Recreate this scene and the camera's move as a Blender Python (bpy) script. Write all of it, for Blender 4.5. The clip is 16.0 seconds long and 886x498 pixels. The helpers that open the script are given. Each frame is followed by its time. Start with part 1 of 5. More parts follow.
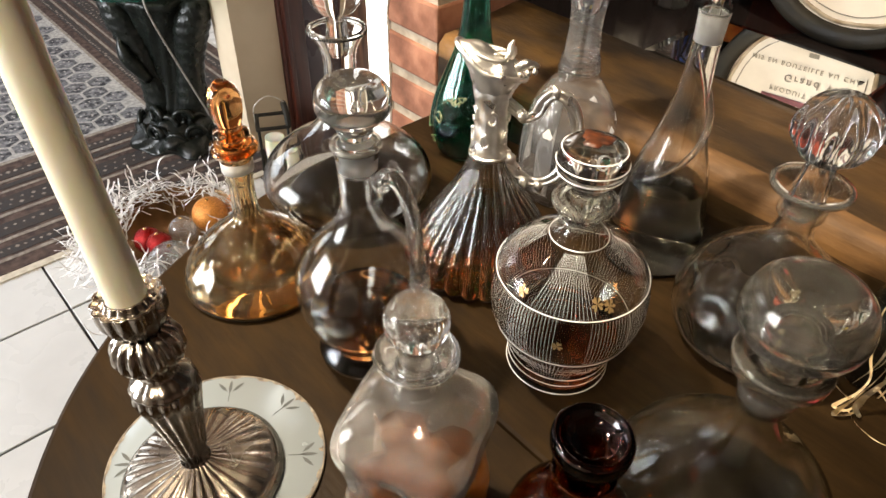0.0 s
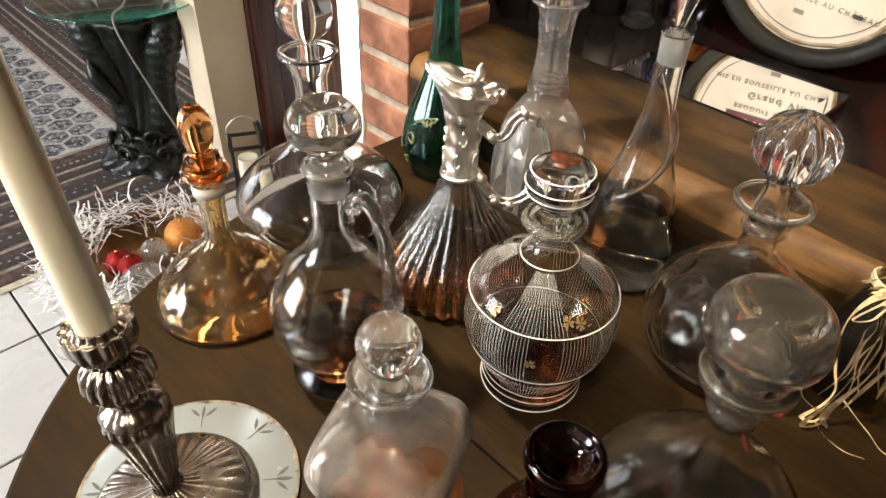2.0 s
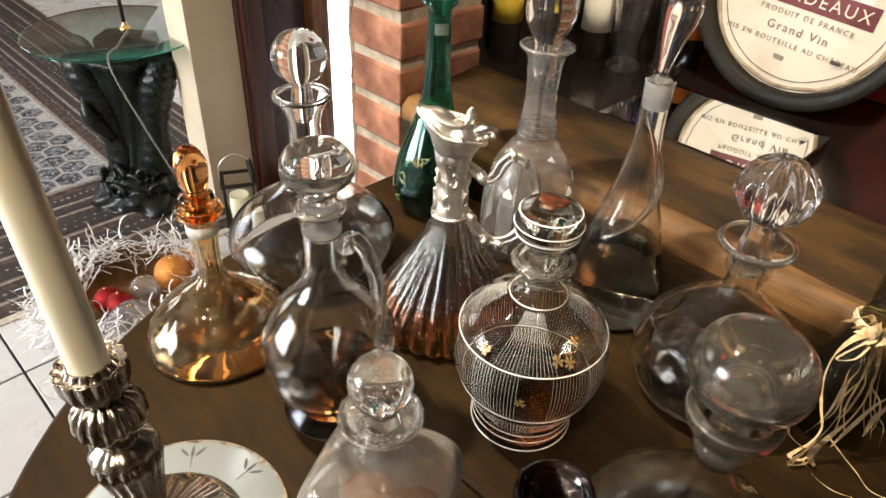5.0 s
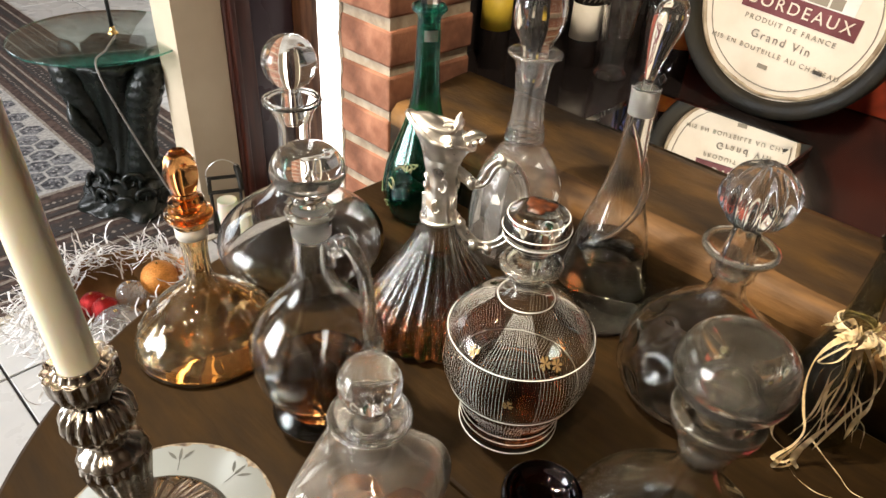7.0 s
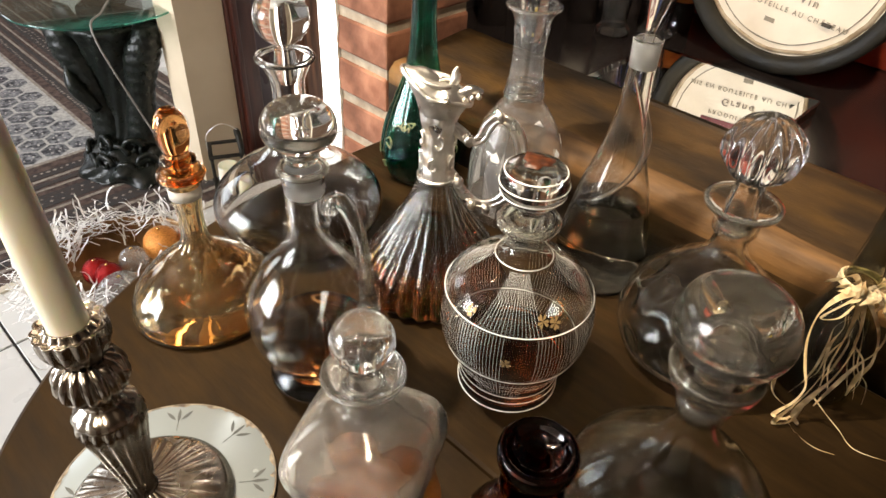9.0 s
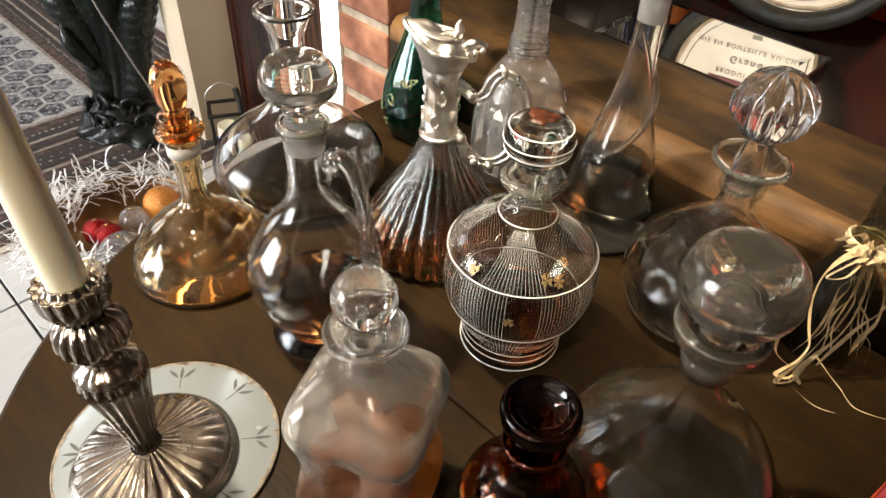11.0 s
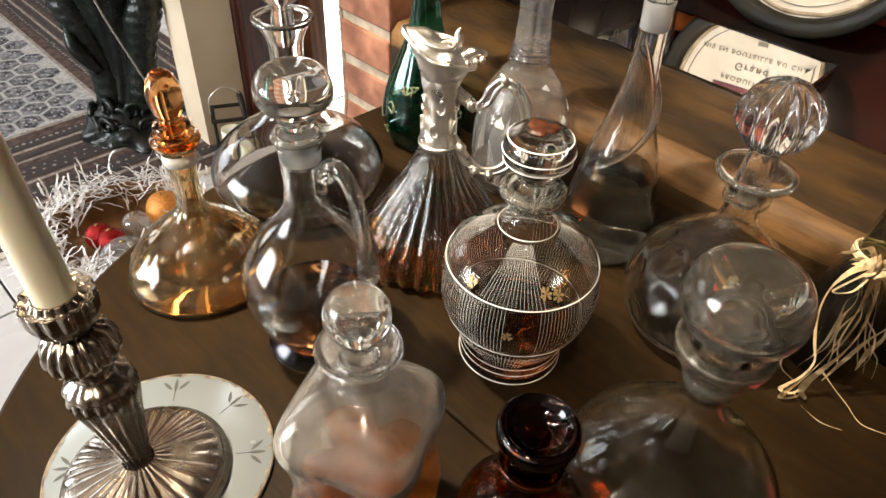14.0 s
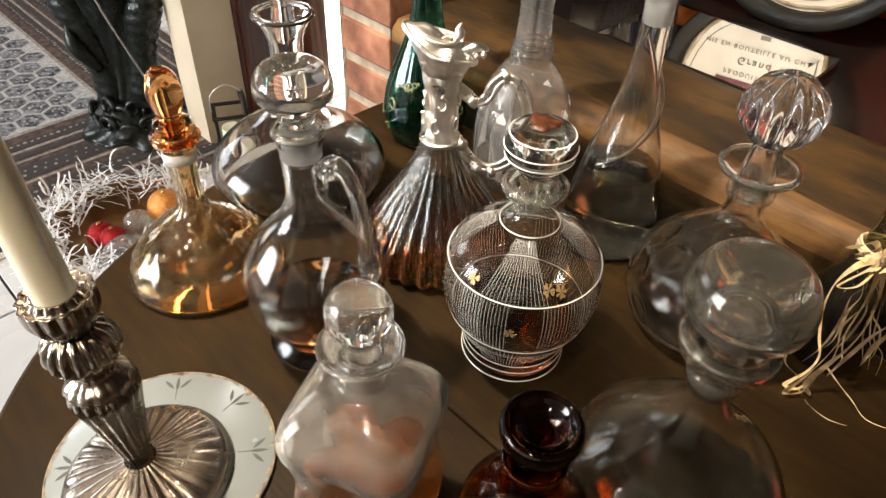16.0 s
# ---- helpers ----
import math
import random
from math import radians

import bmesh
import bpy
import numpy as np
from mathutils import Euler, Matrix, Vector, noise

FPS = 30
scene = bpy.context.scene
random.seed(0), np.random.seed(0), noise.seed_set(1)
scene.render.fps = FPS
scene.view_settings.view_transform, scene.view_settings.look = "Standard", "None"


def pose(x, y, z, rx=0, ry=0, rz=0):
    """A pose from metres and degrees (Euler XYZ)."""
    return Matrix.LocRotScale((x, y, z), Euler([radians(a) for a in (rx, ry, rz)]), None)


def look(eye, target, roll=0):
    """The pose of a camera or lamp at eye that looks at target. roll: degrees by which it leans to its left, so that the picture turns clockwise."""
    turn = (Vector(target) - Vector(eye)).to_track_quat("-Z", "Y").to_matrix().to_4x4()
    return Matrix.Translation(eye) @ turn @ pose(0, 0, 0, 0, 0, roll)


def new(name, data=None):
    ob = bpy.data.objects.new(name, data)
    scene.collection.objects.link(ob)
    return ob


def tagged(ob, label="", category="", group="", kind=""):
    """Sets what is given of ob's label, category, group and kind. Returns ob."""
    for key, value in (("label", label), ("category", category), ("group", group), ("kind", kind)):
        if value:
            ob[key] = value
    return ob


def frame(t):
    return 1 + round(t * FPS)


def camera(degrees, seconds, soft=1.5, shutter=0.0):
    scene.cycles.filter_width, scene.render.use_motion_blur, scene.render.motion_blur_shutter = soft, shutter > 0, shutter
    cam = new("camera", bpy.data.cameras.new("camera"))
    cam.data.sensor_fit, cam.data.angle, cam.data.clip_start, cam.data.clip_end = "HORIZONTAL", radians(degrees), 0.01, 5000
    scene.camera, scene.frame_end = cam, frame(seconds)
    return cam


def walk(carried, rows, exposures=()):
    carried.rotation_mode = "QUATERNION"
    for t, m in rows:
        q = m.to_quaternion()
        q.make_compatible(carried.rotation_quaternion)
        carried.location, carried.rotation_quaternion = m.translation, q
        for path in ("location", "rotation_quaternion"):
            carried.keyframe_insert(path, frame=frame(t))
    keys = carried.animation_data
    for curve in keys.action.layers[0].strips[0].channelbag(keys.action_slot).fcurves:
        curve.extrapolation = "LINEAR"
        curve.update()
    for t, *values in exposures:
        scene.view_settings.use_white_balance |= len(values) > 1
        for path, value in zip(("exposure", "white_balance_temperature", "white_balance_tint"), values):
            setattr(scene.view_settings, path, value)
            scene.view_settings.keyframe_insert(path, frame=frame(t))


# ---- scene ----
cam = camera(65.4, 16.0, soft=1.5)
PATH = [
    (0, (-0.004, 0.015, 1.204), (-0.118, 1.54, -0.086), 1.6),
    (0.5, (-0.001, 0.018, 1.205), (-0.076, 1.537, -0.094), 2.0),
    (1, (-0.002, 0.018, 1.206), (-0.054, 1.546, -0.084), 2.4),
    (1.5, (-0.001, 0.018, 1.207), (-0.052, 1.557, -0.068), 2.3),
    (2, (-0.001, 0.014, 1.209), (-0.05, 1.574, -0.042), 2.3),
    (2.5, (-0.001, 0.009, 1.211), (-0.05, 1.589, -0.015), 2.0),
    (3, (-0.001, 0.008, 1.212), (-0.05, 1.602, 0.006), 2.0),
    (3.5, (-0.001, 0.009, 1.214), (-0.049, 1.612, 0.02), 2.4),
    (4, (-0.001, 0.009, 1.216), (-0.04, 1.625, 0.038), 2.8),
    (6.5, (-0.002, 0.005, 1.215), (-0.007, 1.637, 0.059), 3.1),
    (7, (-0.002, 0.003, 1.216), (0.005, 1.642, 0.07), 3.8),
    (7.5, (0.0, 0.003, 1.218), (0.005, 1.645, 0.076), 4.0),
    (8, (0.002, 0.005, 1.214), (-0.006, 1.637, 0.058), 3.5),
    (8.5, (0.005, 0.007, 1.211), (-0.004, 1.618, 0.026), 2.9),
    (9, (0.005, 0.007, 1.207), (0.003, 1.586, -0.021), 3.1),
    (9.5, (0.004, 0.007, 1.202), (0.006, 1.551, -0.069), 3.2),
    (9.7, (0.004, 0.008, 1.2), (0.008, 1.538, -0.089), 3.1),
    (12, (0.004, 0.01, 1.201), (0.002, 1.518, -0.114), 3.4),
    (12.5, (0.005, 0.007, 1.2), (0.002, 1.52, -0.108), 3.2),
    (13, (0.008, 0.01, 1.201), (0.005, 1.525, -0.104), 3.1),
    (13.5, (0.009, 0.014, 1.2), (-0.002, 1.53, -0.104), 3.1),
    (14, (0.009, 0.021, 1.2), (-0.006, 1.536, -0.106), 3.1),
    (14.5, (0.009, 0.026, 1.2), (-0.008, 1.541, -0.106), 3.3),
    (15, (0.009, 0.027, 1.199), (-0.009, 1.542, -0.106), 3.2),
    (15.5, (0.009, 0.026, 1.199), (-0.009, 1.539, -0.109), 2.9),
    (16, (0.009, 0.023, 1.198), (-0.011, 1.532, -0.115), 2.7),
]
walk(cam, [(t, look(eye, target, roll)) for t, eye, target, roll in PATH], [(0, 0.62), (16, 0.62)])

# ---- world and light ----
world = bpy.data.worlds.new("world")
scene.world = world
world.use_nodes = True
sky = world.node_tree.nodes.new("ShaderNodeTexSky")
sky.sky_type, sky.sun_disc = "NISHITA", False
sky.sun_elevation, sky.sun_rotation = radians(35), radians(230)
world.node_tree.links.new(sky.outputs["Color"], world.node_tree.nodes["Background"].inputs["Color"])
world.node_tree.nodes["Background"].inputs["Strength"].default_value = 0.1

ROOM = pose(0, 0, 0, 0, 0, -43)  # the room's axes: x along the beam, y away from the table
TABLE = 0.75


def area_lamp(name, local, size, power, color):
    lamp = bpy.data.lights.new(name, "AREA")
    lamp.shape, lamp.size, lamp.size_y, lamp.energy, lamp.color = "RECTANGLE", size[0], size[1], power, color
    ob = new(name, lamp)
    ob.matrix_world = ROOM @ local
    return ob


# daylight in the two window openings, and three unseen warm spots
area_lamp("window_daylight", pose(-2.3, -2.44, 1.45, 90, 0, 0), (1.9, 1.3), 118, (0.93, 0.96, 1.0))
area_lamp("window_daylight", pose(-4.94, -0.9, 1.45, 90, 0, -90), (1.6, 1.3), 15, (0.93, 0.96, 1.0))


def spot_light(x, y, power, tx, ty, size=65):
    lamp = bpy.data.lights.new("unseen_spot", "SPOT")
    lamp.energy, lamp.color, lamp.spot_size, lamp.spot_blend, lamp.shadow_soft_size = power, (1.0, 0.84, 0.64), radians(size), 0.7, 0.045
    ob = new("unseen_spot", lamp)
    ob.matrix_world = ROOM @ look((x, y, 2.40), (tx, ty, 0.85))
    return ob


spot_light(0.05, 0.15, 66, -0.32, 0.98, 46)
spot_light(-0.85, -0.05, 165, -0.40, 0.34, 35)
# spot added to brighten the candle, candlestick and pinched decanter
spot_light(0.10, -0.90, 48, -0.32, 0.10, 26)
# small unseen lamps added to put bright dots into the glass
for dx, dy in ((-0.90, 0.45), (0.10, -0.65), (-0.35, -0.85), (-0.55, 0.15), (-1.15, -0.35)):
    area_lamp("glint_lamp", pose(dx, dy, 2.47, 0, 0, 0), (0.06, 0.06), 2.6, (1.0, 0.80, 0.56))


# ---- materials ----
def material(name, color, rough=0.5, metal=0.0, dark=None, scale=30.0, detail=4.0, bump=0.0, bump_scale=200.0, stretch=(1, 1, 1), spec=0.5, lo=0.35, hi=0.65, random_per=0.0, coat=0.0, blotch=0.0, blotch_scale=3.0):
    m = bpy.data.materials.new(name)
    m.use_nodes = True
    n, l = m.node_tree.nodes, m.node_tree.links
    b = n["Principled BSDF"]
    b.inputs["Base Color"].default_value = (*color, 1)
    b.inputs["Roughness"].default_value, b.inputs["Metallic"].default_value = rough, metal
    b.inputs["Specular IOR Level"].default_value = spec
    b.inputs["Coat Weight"].default_value = coat
    tc = n.new("ShaderNodeTexCoord")
    mp = n.new("ShaderNodeMapping")
    mp.inputs["Scale"].default_value = stretch
    l.new(tc.outputs["Object"], mp.inputs["Vector"])
    if dark is not None:
        t = n.new("ShaderNodeTexNoise")
        t.inputs["Scale"].default_value, t.inputs["Detail"].default_value = scale, detail
        l.new(mp.outputs["Vector"], t.inputs["Vector"])
        r = n.new("ShaderNodeMapRange")
        r.inputs["From Min"].default_value, r.inputs["From Max"].default_value = lo, hi
        l.new(t.outputs["Fac"], r.inputs["Value"])
        mix = n.new("ShaderNodeMix")
        mix.data_type = "RGBA"
        mix.inputs["A"].default_value, mix.inputs["B"].default_value = (*dark, 1), (*color, 1)
        l.new(r.outputs["Result"], mix.inputs["Factor"])
        out = mix.outputs["Result"]
        if random_per:
            info = n.new("ShaderNodeObjectInfo")
            rr = n.new("ShaderNodeMapRange")
            rr.inputs["To Min"].default_value, rr.inputs["To Max"].default_value = 1 - random_per, 1 + random_per
            l.new(info.outputs["Random"], rr.inputs["Value"])
            hs = n.new("ShaderNodeHueSaturation")
            l.new(rr.outputs["Result"], hs.inputs["Value"])
            l.new(out, hs.inputs["Color"])
            out = hs.outputs["Color"]
        if blotch:
            # broad stains and worn patches over the grain
            big, br, bh = n.new("ShaderNodeTexNoise"), n.new("ShaderNodeMapRange"), n.new("ShaderNodeHueSaturation")
            big.inputs["Scale"].default_value, big.inputs["Detail"].default_value, big.inputs["Roughness"].default_value = blotch_scale, 6, 0.65
            br.inputs["From Min"].default_value, br.inputs["From Max"].default_value = 0.32, 0.68
            br.inputs["To Min"].default_value, br.inputs["To Max"].default_value = 1 - blotch, 1 + blotch
            soft = n.new("ShaderNodeMapping")
            soft.inputs["Scale"].default_value = [k ** 0.5 for k in stretch]
            l.new(tc.outputs["Object"], soft.inputs["Vector"])
            l.new(soft.outputs["Vector"], big.inputs["Vector"])
            l.new(big.outputs["Fac"], br.inputs["Value"])
            l.new(br.outputs["Result"], bh.inputs["Value"])
            l.new(out, bh.inputs["Color"])
            out = bh.outputs["Color"]
        l.new(out, b.inputs["Base Color"])
        rg = n.new("ShaderNodeMapRange")
        rg.inputs["To Min"].default_value, rg.inputs["To Max"].default_value = min(1, rough * 1.25), rough * 0.8
        l.new(r.outputs["Result"], rg.inputs["Value"])
        l.new(rg.outputs["Result"], b.inputs["Roughness"])
    if bump:
        t2 = n.new("ShaderNodeTexNoise")
        t2.inputs["Scale"].default_value, t2.inputs["Detail"].default_value = bump_scale, 5
        l.new(mp.outputs["Vector"], t2.inputs["Vector"])
        bp = n.new("ShaderNodeBump")
        bp.inputs["Strength"].default_value, bp.inputs["Distance"].default_value = bump, 0.002
        l.new(t2.outputs["Fac"], bp.inputs["Height"])
        l.new(bp.outputs["Normal"], b.inputs["Normal"])
    return m


def glass(name, color, rough=0.0, ior=1.48, bump=0.0, bump_scale=30.0, film=0.0, dust_haze_color=(0.86, 0.83, 0.77)):
    m = bpy.data.materials.new(name)
    m.use_nodes = True
    n, l = m.node_tree.nodes, m.node_tree.links
    b = n["Principled BSDF"]
    b.inputs["Base Color"].default_value = (*color, 1)
    b.inputs["Roughness"].default_value, b.inputs["IOR"].default_value = rough, ior
    b.inputs["Transmission Weight"].default_value = 1.0
    if bump:
        tc, t2, bp = n.new("ShaderNodeTexCoord"), n.new("ShaderNodeTexNoise"), n.new("ShaderNodeBump")
        t2.inputs["Scale"].default_value, t2.inputs["Detail"].default_value = bump_scale, 1
        bp.inputs["Strength"].default_value, bp.inputs["Distance"].default_value = bump, 0.004
        l.new(tc.outputs["Object"], t2.inputs["Vector"])
        l.new(t2.outputs["Fac"], bp.inputs["Height"])
        l.new(bp.outputs["Normal"], b.inputs["Normal"])
    if film:
        # smeared pale film, partly dustiness, partly haze that brightens dark clear glass
        co, smear, amount = n.new("ShaderNodeTexCoord"), n.new("ShaderNodeTexNoise"), n.new("ShaderNodeMapRange")
        dust_haze, mix = n.new("ShaderNodeBsdfDiffuse"), n.new("ShaderNodeMixShader")
        dust_haze.inputs["Color"].default_value = (*dust_haze_color, 1)
        smear.inputs["Scale"].default_value, smear.inputs["Detail"].default_value, smear.inputs["Distortion"].default_value = 26, 7, 1.5
        amount.inputs["From Min"].default_value, amount.inputs["From Max"].default_value = 0.36, 0.72
        amount.inputs["To Min"].default_value, amount.inputs["To Max"].default_value = film * 0.4, film * 2.2
        l.new(co.outputs["Object"], smear.inputs["Vector"])
        l.new(smear.outputs["Fac"], amount.inputs["Value"])
        l.new(amount.outputs["Result"], mix.inputs["Fac"])
        l.new(b.outputs["BSDF"], mix.inputs[1])
        l.new(dust_haze.outputs["BSDF"], mix.inputs[2])
        l.new(mix.outputs["Shader"], n["Material Output"].inputs["Surface"])
    return m


def thin_glass(name, tint, gloss=0.85, rough=0.015, bump=0.12, bump_scale=35.0, film=0.05):
    """A blown wall a millimetre or two thick with a faint film, partly dustiness and partly haze to brighten it: it
    lets the view through and mirrors its surroundings.
    """
    m = bpy.data.materials.new(name)
    m.use_nodes = True
    n, l = m.node_tree.nodes, m.node_tree.links
    n.remove(n["Principled BSDF"])
    see, shine, mix = n.new("ShaderNodeBsdfTransparent"), n.new("ShaderNodeBsdfGlossy"), n.new("ShaderNodeMixShader")
    dust_haze, hazed = n.new("ShaderNodeBsdfDiffuse"), n.new("ShaderNodeMixShader")
    lw, power, scale = n.new("ShaderNodeLayerWeight"), n.new("ShaderNodeMath"), n.new("ShaderNodeMath")
    see.inputs["Color"].default_value = (*tint, 1)
    dust_haze.inputs["Color"].default_value = (0.5 + tint[0] * 0.35, 0.5 + tint[1] * 0.35, 0.48 + tint[2] * 0.35, 1)
    shine.inputs["Roughness"].default_value = rough
    lw.inputs["Blend"].default_value = 0.5
    power.operation, scale.operation, scale.use_clamp = "POWER", "MULTIPLY_ADD", True
    power.inputs[1].default_value = 3.2
    scale.inputs[1].default_value, scale.inputs[2].default_value = gloss, 0.05
    tc, t2, bp = n.new("ShaderNodeTexCoord"), n.new("ShaderNodeTexNoise"), n.new("ShaderNodeBump")
    t2.inputs["Scale"].default_value, t2.inputs["Detail"].default_value = bump_scale, 1.5
    bp.inputs["Strength"].default_value, bp.inputs["Distance"].default_value = bump, 0.004
    smear, amount = n.new("ShaderNodeTexNoise"), n.new("ShaderNodeMapRange")
    smear.inputs["Scale"].default_value, smear.inputs["Detail"].default_value = 22, 6
    amount.inputs["From Min"].default_value, amount.inputs["From Max"].default_value = 0.35, 0.7
    amount.inputs["To Min"].default_value, amount.inputs["To Max"].default_value = film * 0.5, film * 1.8
    l.new(tc.outputs["Object"], t2.inputs["Vector"])
    l.new(tc.outputs["Object"], smear.inputs["Vector"])
    l.new(smear.outputs["Fac"], amount.inputs["Value"])
    l.new(t2.outputs["Fac"], bp.inputs["Height"])
    l.new(bp.outputs["Normal"], shine.inputs["Normal"])
    l.new(bp.outputs["Normal"], lw.inputs["Normal"])
    l.new(lw.outputs["Facing"], power.inputs[0])
    l.new(power.outputs["Value"], scale.inputs[0])
    l.new(amount.outputs["Result"], hazed.inputs["Fac"])
    l.new(see.outputs["BSDF"], hazed.inputs[1])
    l.new(dust_haze.outputs["BSDF"], hazed.inputs[2])
    l.new(scale.outputs["Value"], mix.inputs["Fac"])
    l.new(hazed.outputs["Shader"], mix.inputs[1])
    l.new(shine.outputs["BSDF"], mix.inputs[2])
    l.new(mix.outputs["Shader"], n["Material Output"].inputs["Surface"])
    return m


def glow(name, color, strength):
    m = bpy.data.materials.new(name)
    m.use_nodes = True
    b = m.node_tree.nodes["Principled BSDF"]
    b.inputs["Emission Color"].default_value = (*color, 1)
    b.inputs["Emission Strength"].default_value = strength
    return m


GLASS = glass("clear_glass", (0.985, 0.985, 0.965), bump=0.09, film=0.018)
VESSEL = glass("blown_vessel_glass", (0.992, 0.990, 0.975), ior=1.45, bump=0.05, bump_scale=22, film=0.0028, dust_haze_color=(0.86, 0.76, 0.58))
# warm film on these two lifts the dark glass like a painted haze
HAZED_VESSEL = glass("hazed_blown_glass", (0.992, 0.985, 0.955), ior=1.42, bump=0.04, bump_scale=18, film=0.006, dust_haze_color=(0.80, 0.68, 0.46))
PALE_VESSEL = glass("thick_pale_glass", (0.992, 0.988, 0.965), ior=1.45, bump=0.06, bump_scale=22, film=0.014, dust_haze_color=(0.88, 0.80, 0.64))
CRYSTAL = glass("cut_crystal", (0.99, 0.99, 0.99), ior=1.53, film=0.010)
AMBER_GLASS = glass("pale_amber_glass", (1.0, 0.84, 0.58), bump=0.6, bump_scale=55, film=0.018, dust_haze_color=(0.86, 0.66, 0.36))
AMBER_DEEP = glass("deep_amber_glass", (0.98, 0.46, 0.15))
BROWN_GLASS = glass("brown_apothecary_glass", (0.60, 0.18, 0.045), bump=0.05)
GREEN_GLASS = glass("emerald_glass", (0.10, 0.54, 0.44), bump=0.15, bump_scale=60)
FROST = glass("frosted_glass", (0.93, 0.94, 0.94), rough=0.5)
FROST.node_tree.nodes["Principled BSDF"].inputs["Transmission Weight"].default_value = 0.82
MILKY = glass("wavy_milky_glass", (0.985, 0.975, 0.955), rough=0.02, ior=1.45, bump=0.5, bump_scale=22, film=0.05)
DARK_BROWN = glass("dark_brown_stopper_glass", (0.035, 0.006, 0.003))
AMBER_LIQUID = glass("amber_liquid", (0.97, 0.58, 0.26), ior=1.36)
# orange film stands in for light glowing through the liquor
GLOW_LIQUID = glass("lit_amber_liquor", (0.98, 0.50, 0.16), ior=1.2, bump=0.2, film=0.11, dust_haze_color=(0.74, 0.23, 0.03))
BROWN_LIQUID = glass("brown_liquid", (0.62, 0.30, 0.10), ior=1.36)
RED_LIQUID = glass("red_brown_liquid", (0.75, 0.24, 0.08), ior=1.36)

WATER = glass("clear_liquid", (0.90, 0.91, 0.80), ior=1.33)
THIN_DARK = thin_glass("thin_bottle_glass", (0.50, 0.50, 0.36), film=0.006)
THIN_PLATE = thin_glass("thin_plate_glass", (0.86, 0.95, 0.92), film=0.01, bump=0.0)
THIN_CUT = thin_glass("thin_cut_crystal", (0.96, 0.96, 0.97), film=0.065, bump=0.5, bump_scale=120, gloss=1.1)
# strong gloss and pale film stand in for bright highlights on lips
THIN_RIM = thin_glass("thick_lip_glass", (0.96, 0.95, 0.89), film=0.045, gloss=1.5, bump=0.1)
PEARL = thin_glass("pearl_bauble_glass", (0.85, 0.84, 0.83), film=0.22, gloss=0.9)
ENAMEL = material("white_enamel", (0.80, 0.80, 0.77), 0.35)
RUST = material("rust_enamel", (0.10, 0.030, 0.011), 0.35, dark=(0.03, 0.009, 0.004), scale=160)
# colour of patterns showing through the green glass
SCRAWL = material("scrawl_yellow_green", (0.34, 0.36, 0.17), 0.35, 0.5, dark=(0.10, 0.16, 0.08), scale=120)
GOLD = material("gold_enamel", (0.34, 0.23, 0.10), 0.45, 0.4)
SILVER = material("bright_silver", (0.97, 0.95, 0.91), 0.31, 1.0, dark=(0.80, 0.77, 0.71), scale=60, bump=0.35, bump_scale=120)
TARNISH = material("tarnished_silver", (0.46, 0.41, 0.35), 0.25, 1.0, dark=(0.13, 0.105, 0.08), scale=45, bump=0.15, bump_scale=160, lo=0.3, hi=0.6)
WAX = material("ivory_wax", (0.96, 0.91, 0.74), 0.40, dark=(0.94, 0.87, 0.66), scale=12, bump=0.08, bump_scale=40)
WAX.node_tree.nodes["Principled BSDF"].inputs["Subsurface Weight"].default_value = 0.5
WAX.node_tree.nodes["Principled BSDF"].inputs["Subsurface Radius"].default_value = (0.02, 0.012, 0.006)
OAK = material("dark_oak", (0.0245, 0.0138, 0.0050), 0.40, dark=(0.012, 0.0068, 0.0026), scale=16, detail=12, stretch=(1.0, 6, 4), bump=0.12, bump_scale=45, spec=0.09, lo=0.25, hi=0.78, blotch=0.4, blotch_scale=5)
BEAM = material("rough_beam_wood", (0.047, 0.025, 0.0076), 0.55, dark=(0.015, 0.0080, 0.0028), spec=0.25, scale=6, detail=12, stretch=(1.3, 4.5, 4.5), bump=0.55, bump_scale=34, lo=0.36, hi=0.64, blotch=0.75, blotch_scale=3.5)
# golden edge colour holds both wear and the warm light on it
BEAM_EDGE = material("worn_lit_beam_edge", (0.14, 0.073, 0.025), 0.6, dark=(0.045, 0.023, 0.009), spec=0.25, scale=7, detail=12, stretch=(0.8, 5, 5), bump=0.5, bump_scale=30, lo=0.34, hi=0.64, blotch=0.7, blotch_scale=4.5)
RED_FRAME = material("red_brown_door_wood", (0.085, 0.022, 0.012), 0.35, dark=(0.045, 0.012, 0.008), scale=8, stretch=(6, 6, 0.6))
# dark browns for unseen walls and ceiling, chosen to keep reflections low
WALL_DARK = material("unseen_wall_brown", (0.16, 0.085, 0.045), 0.5, dark=(0.09, 0.045, 0.024), scale=6, stretch=(5, 5, 0.5))
CEIL_DARK = material("unseen_ceiling_brown", (0.15, 0.085, 0.045), 0.45, dark=(0.08, 0.045, 0.024), scale=6, stretch=(0.5, 8, 5))
BROWN_FRAME = material("brown_door_wood", (0.30, 0.125, 0.055), 0.4, dark=(0.08, 0.03, 0.014), scale=8, stretch=(6, 6, 0.6))
DOOR_PANEL = material("violet_brown_panel", (0.075, 0.045, 0.055), 0.3, dark=(0.045, 0.026, 0.032), scale=3)
BEIGE = material("beige_plaster", (0.66, 0.55, 0.40), 0.8, dark=(0.60, 0.49, 0.35), scale=6, bump=0.15, bump_scale=90)
PLASTER = material("white_plaster", (0.82, 0.80, 0.75), 0.85, dark=(0.78, 0.755, 0.70), scale=4, bump=0.15, bump_scale=80)
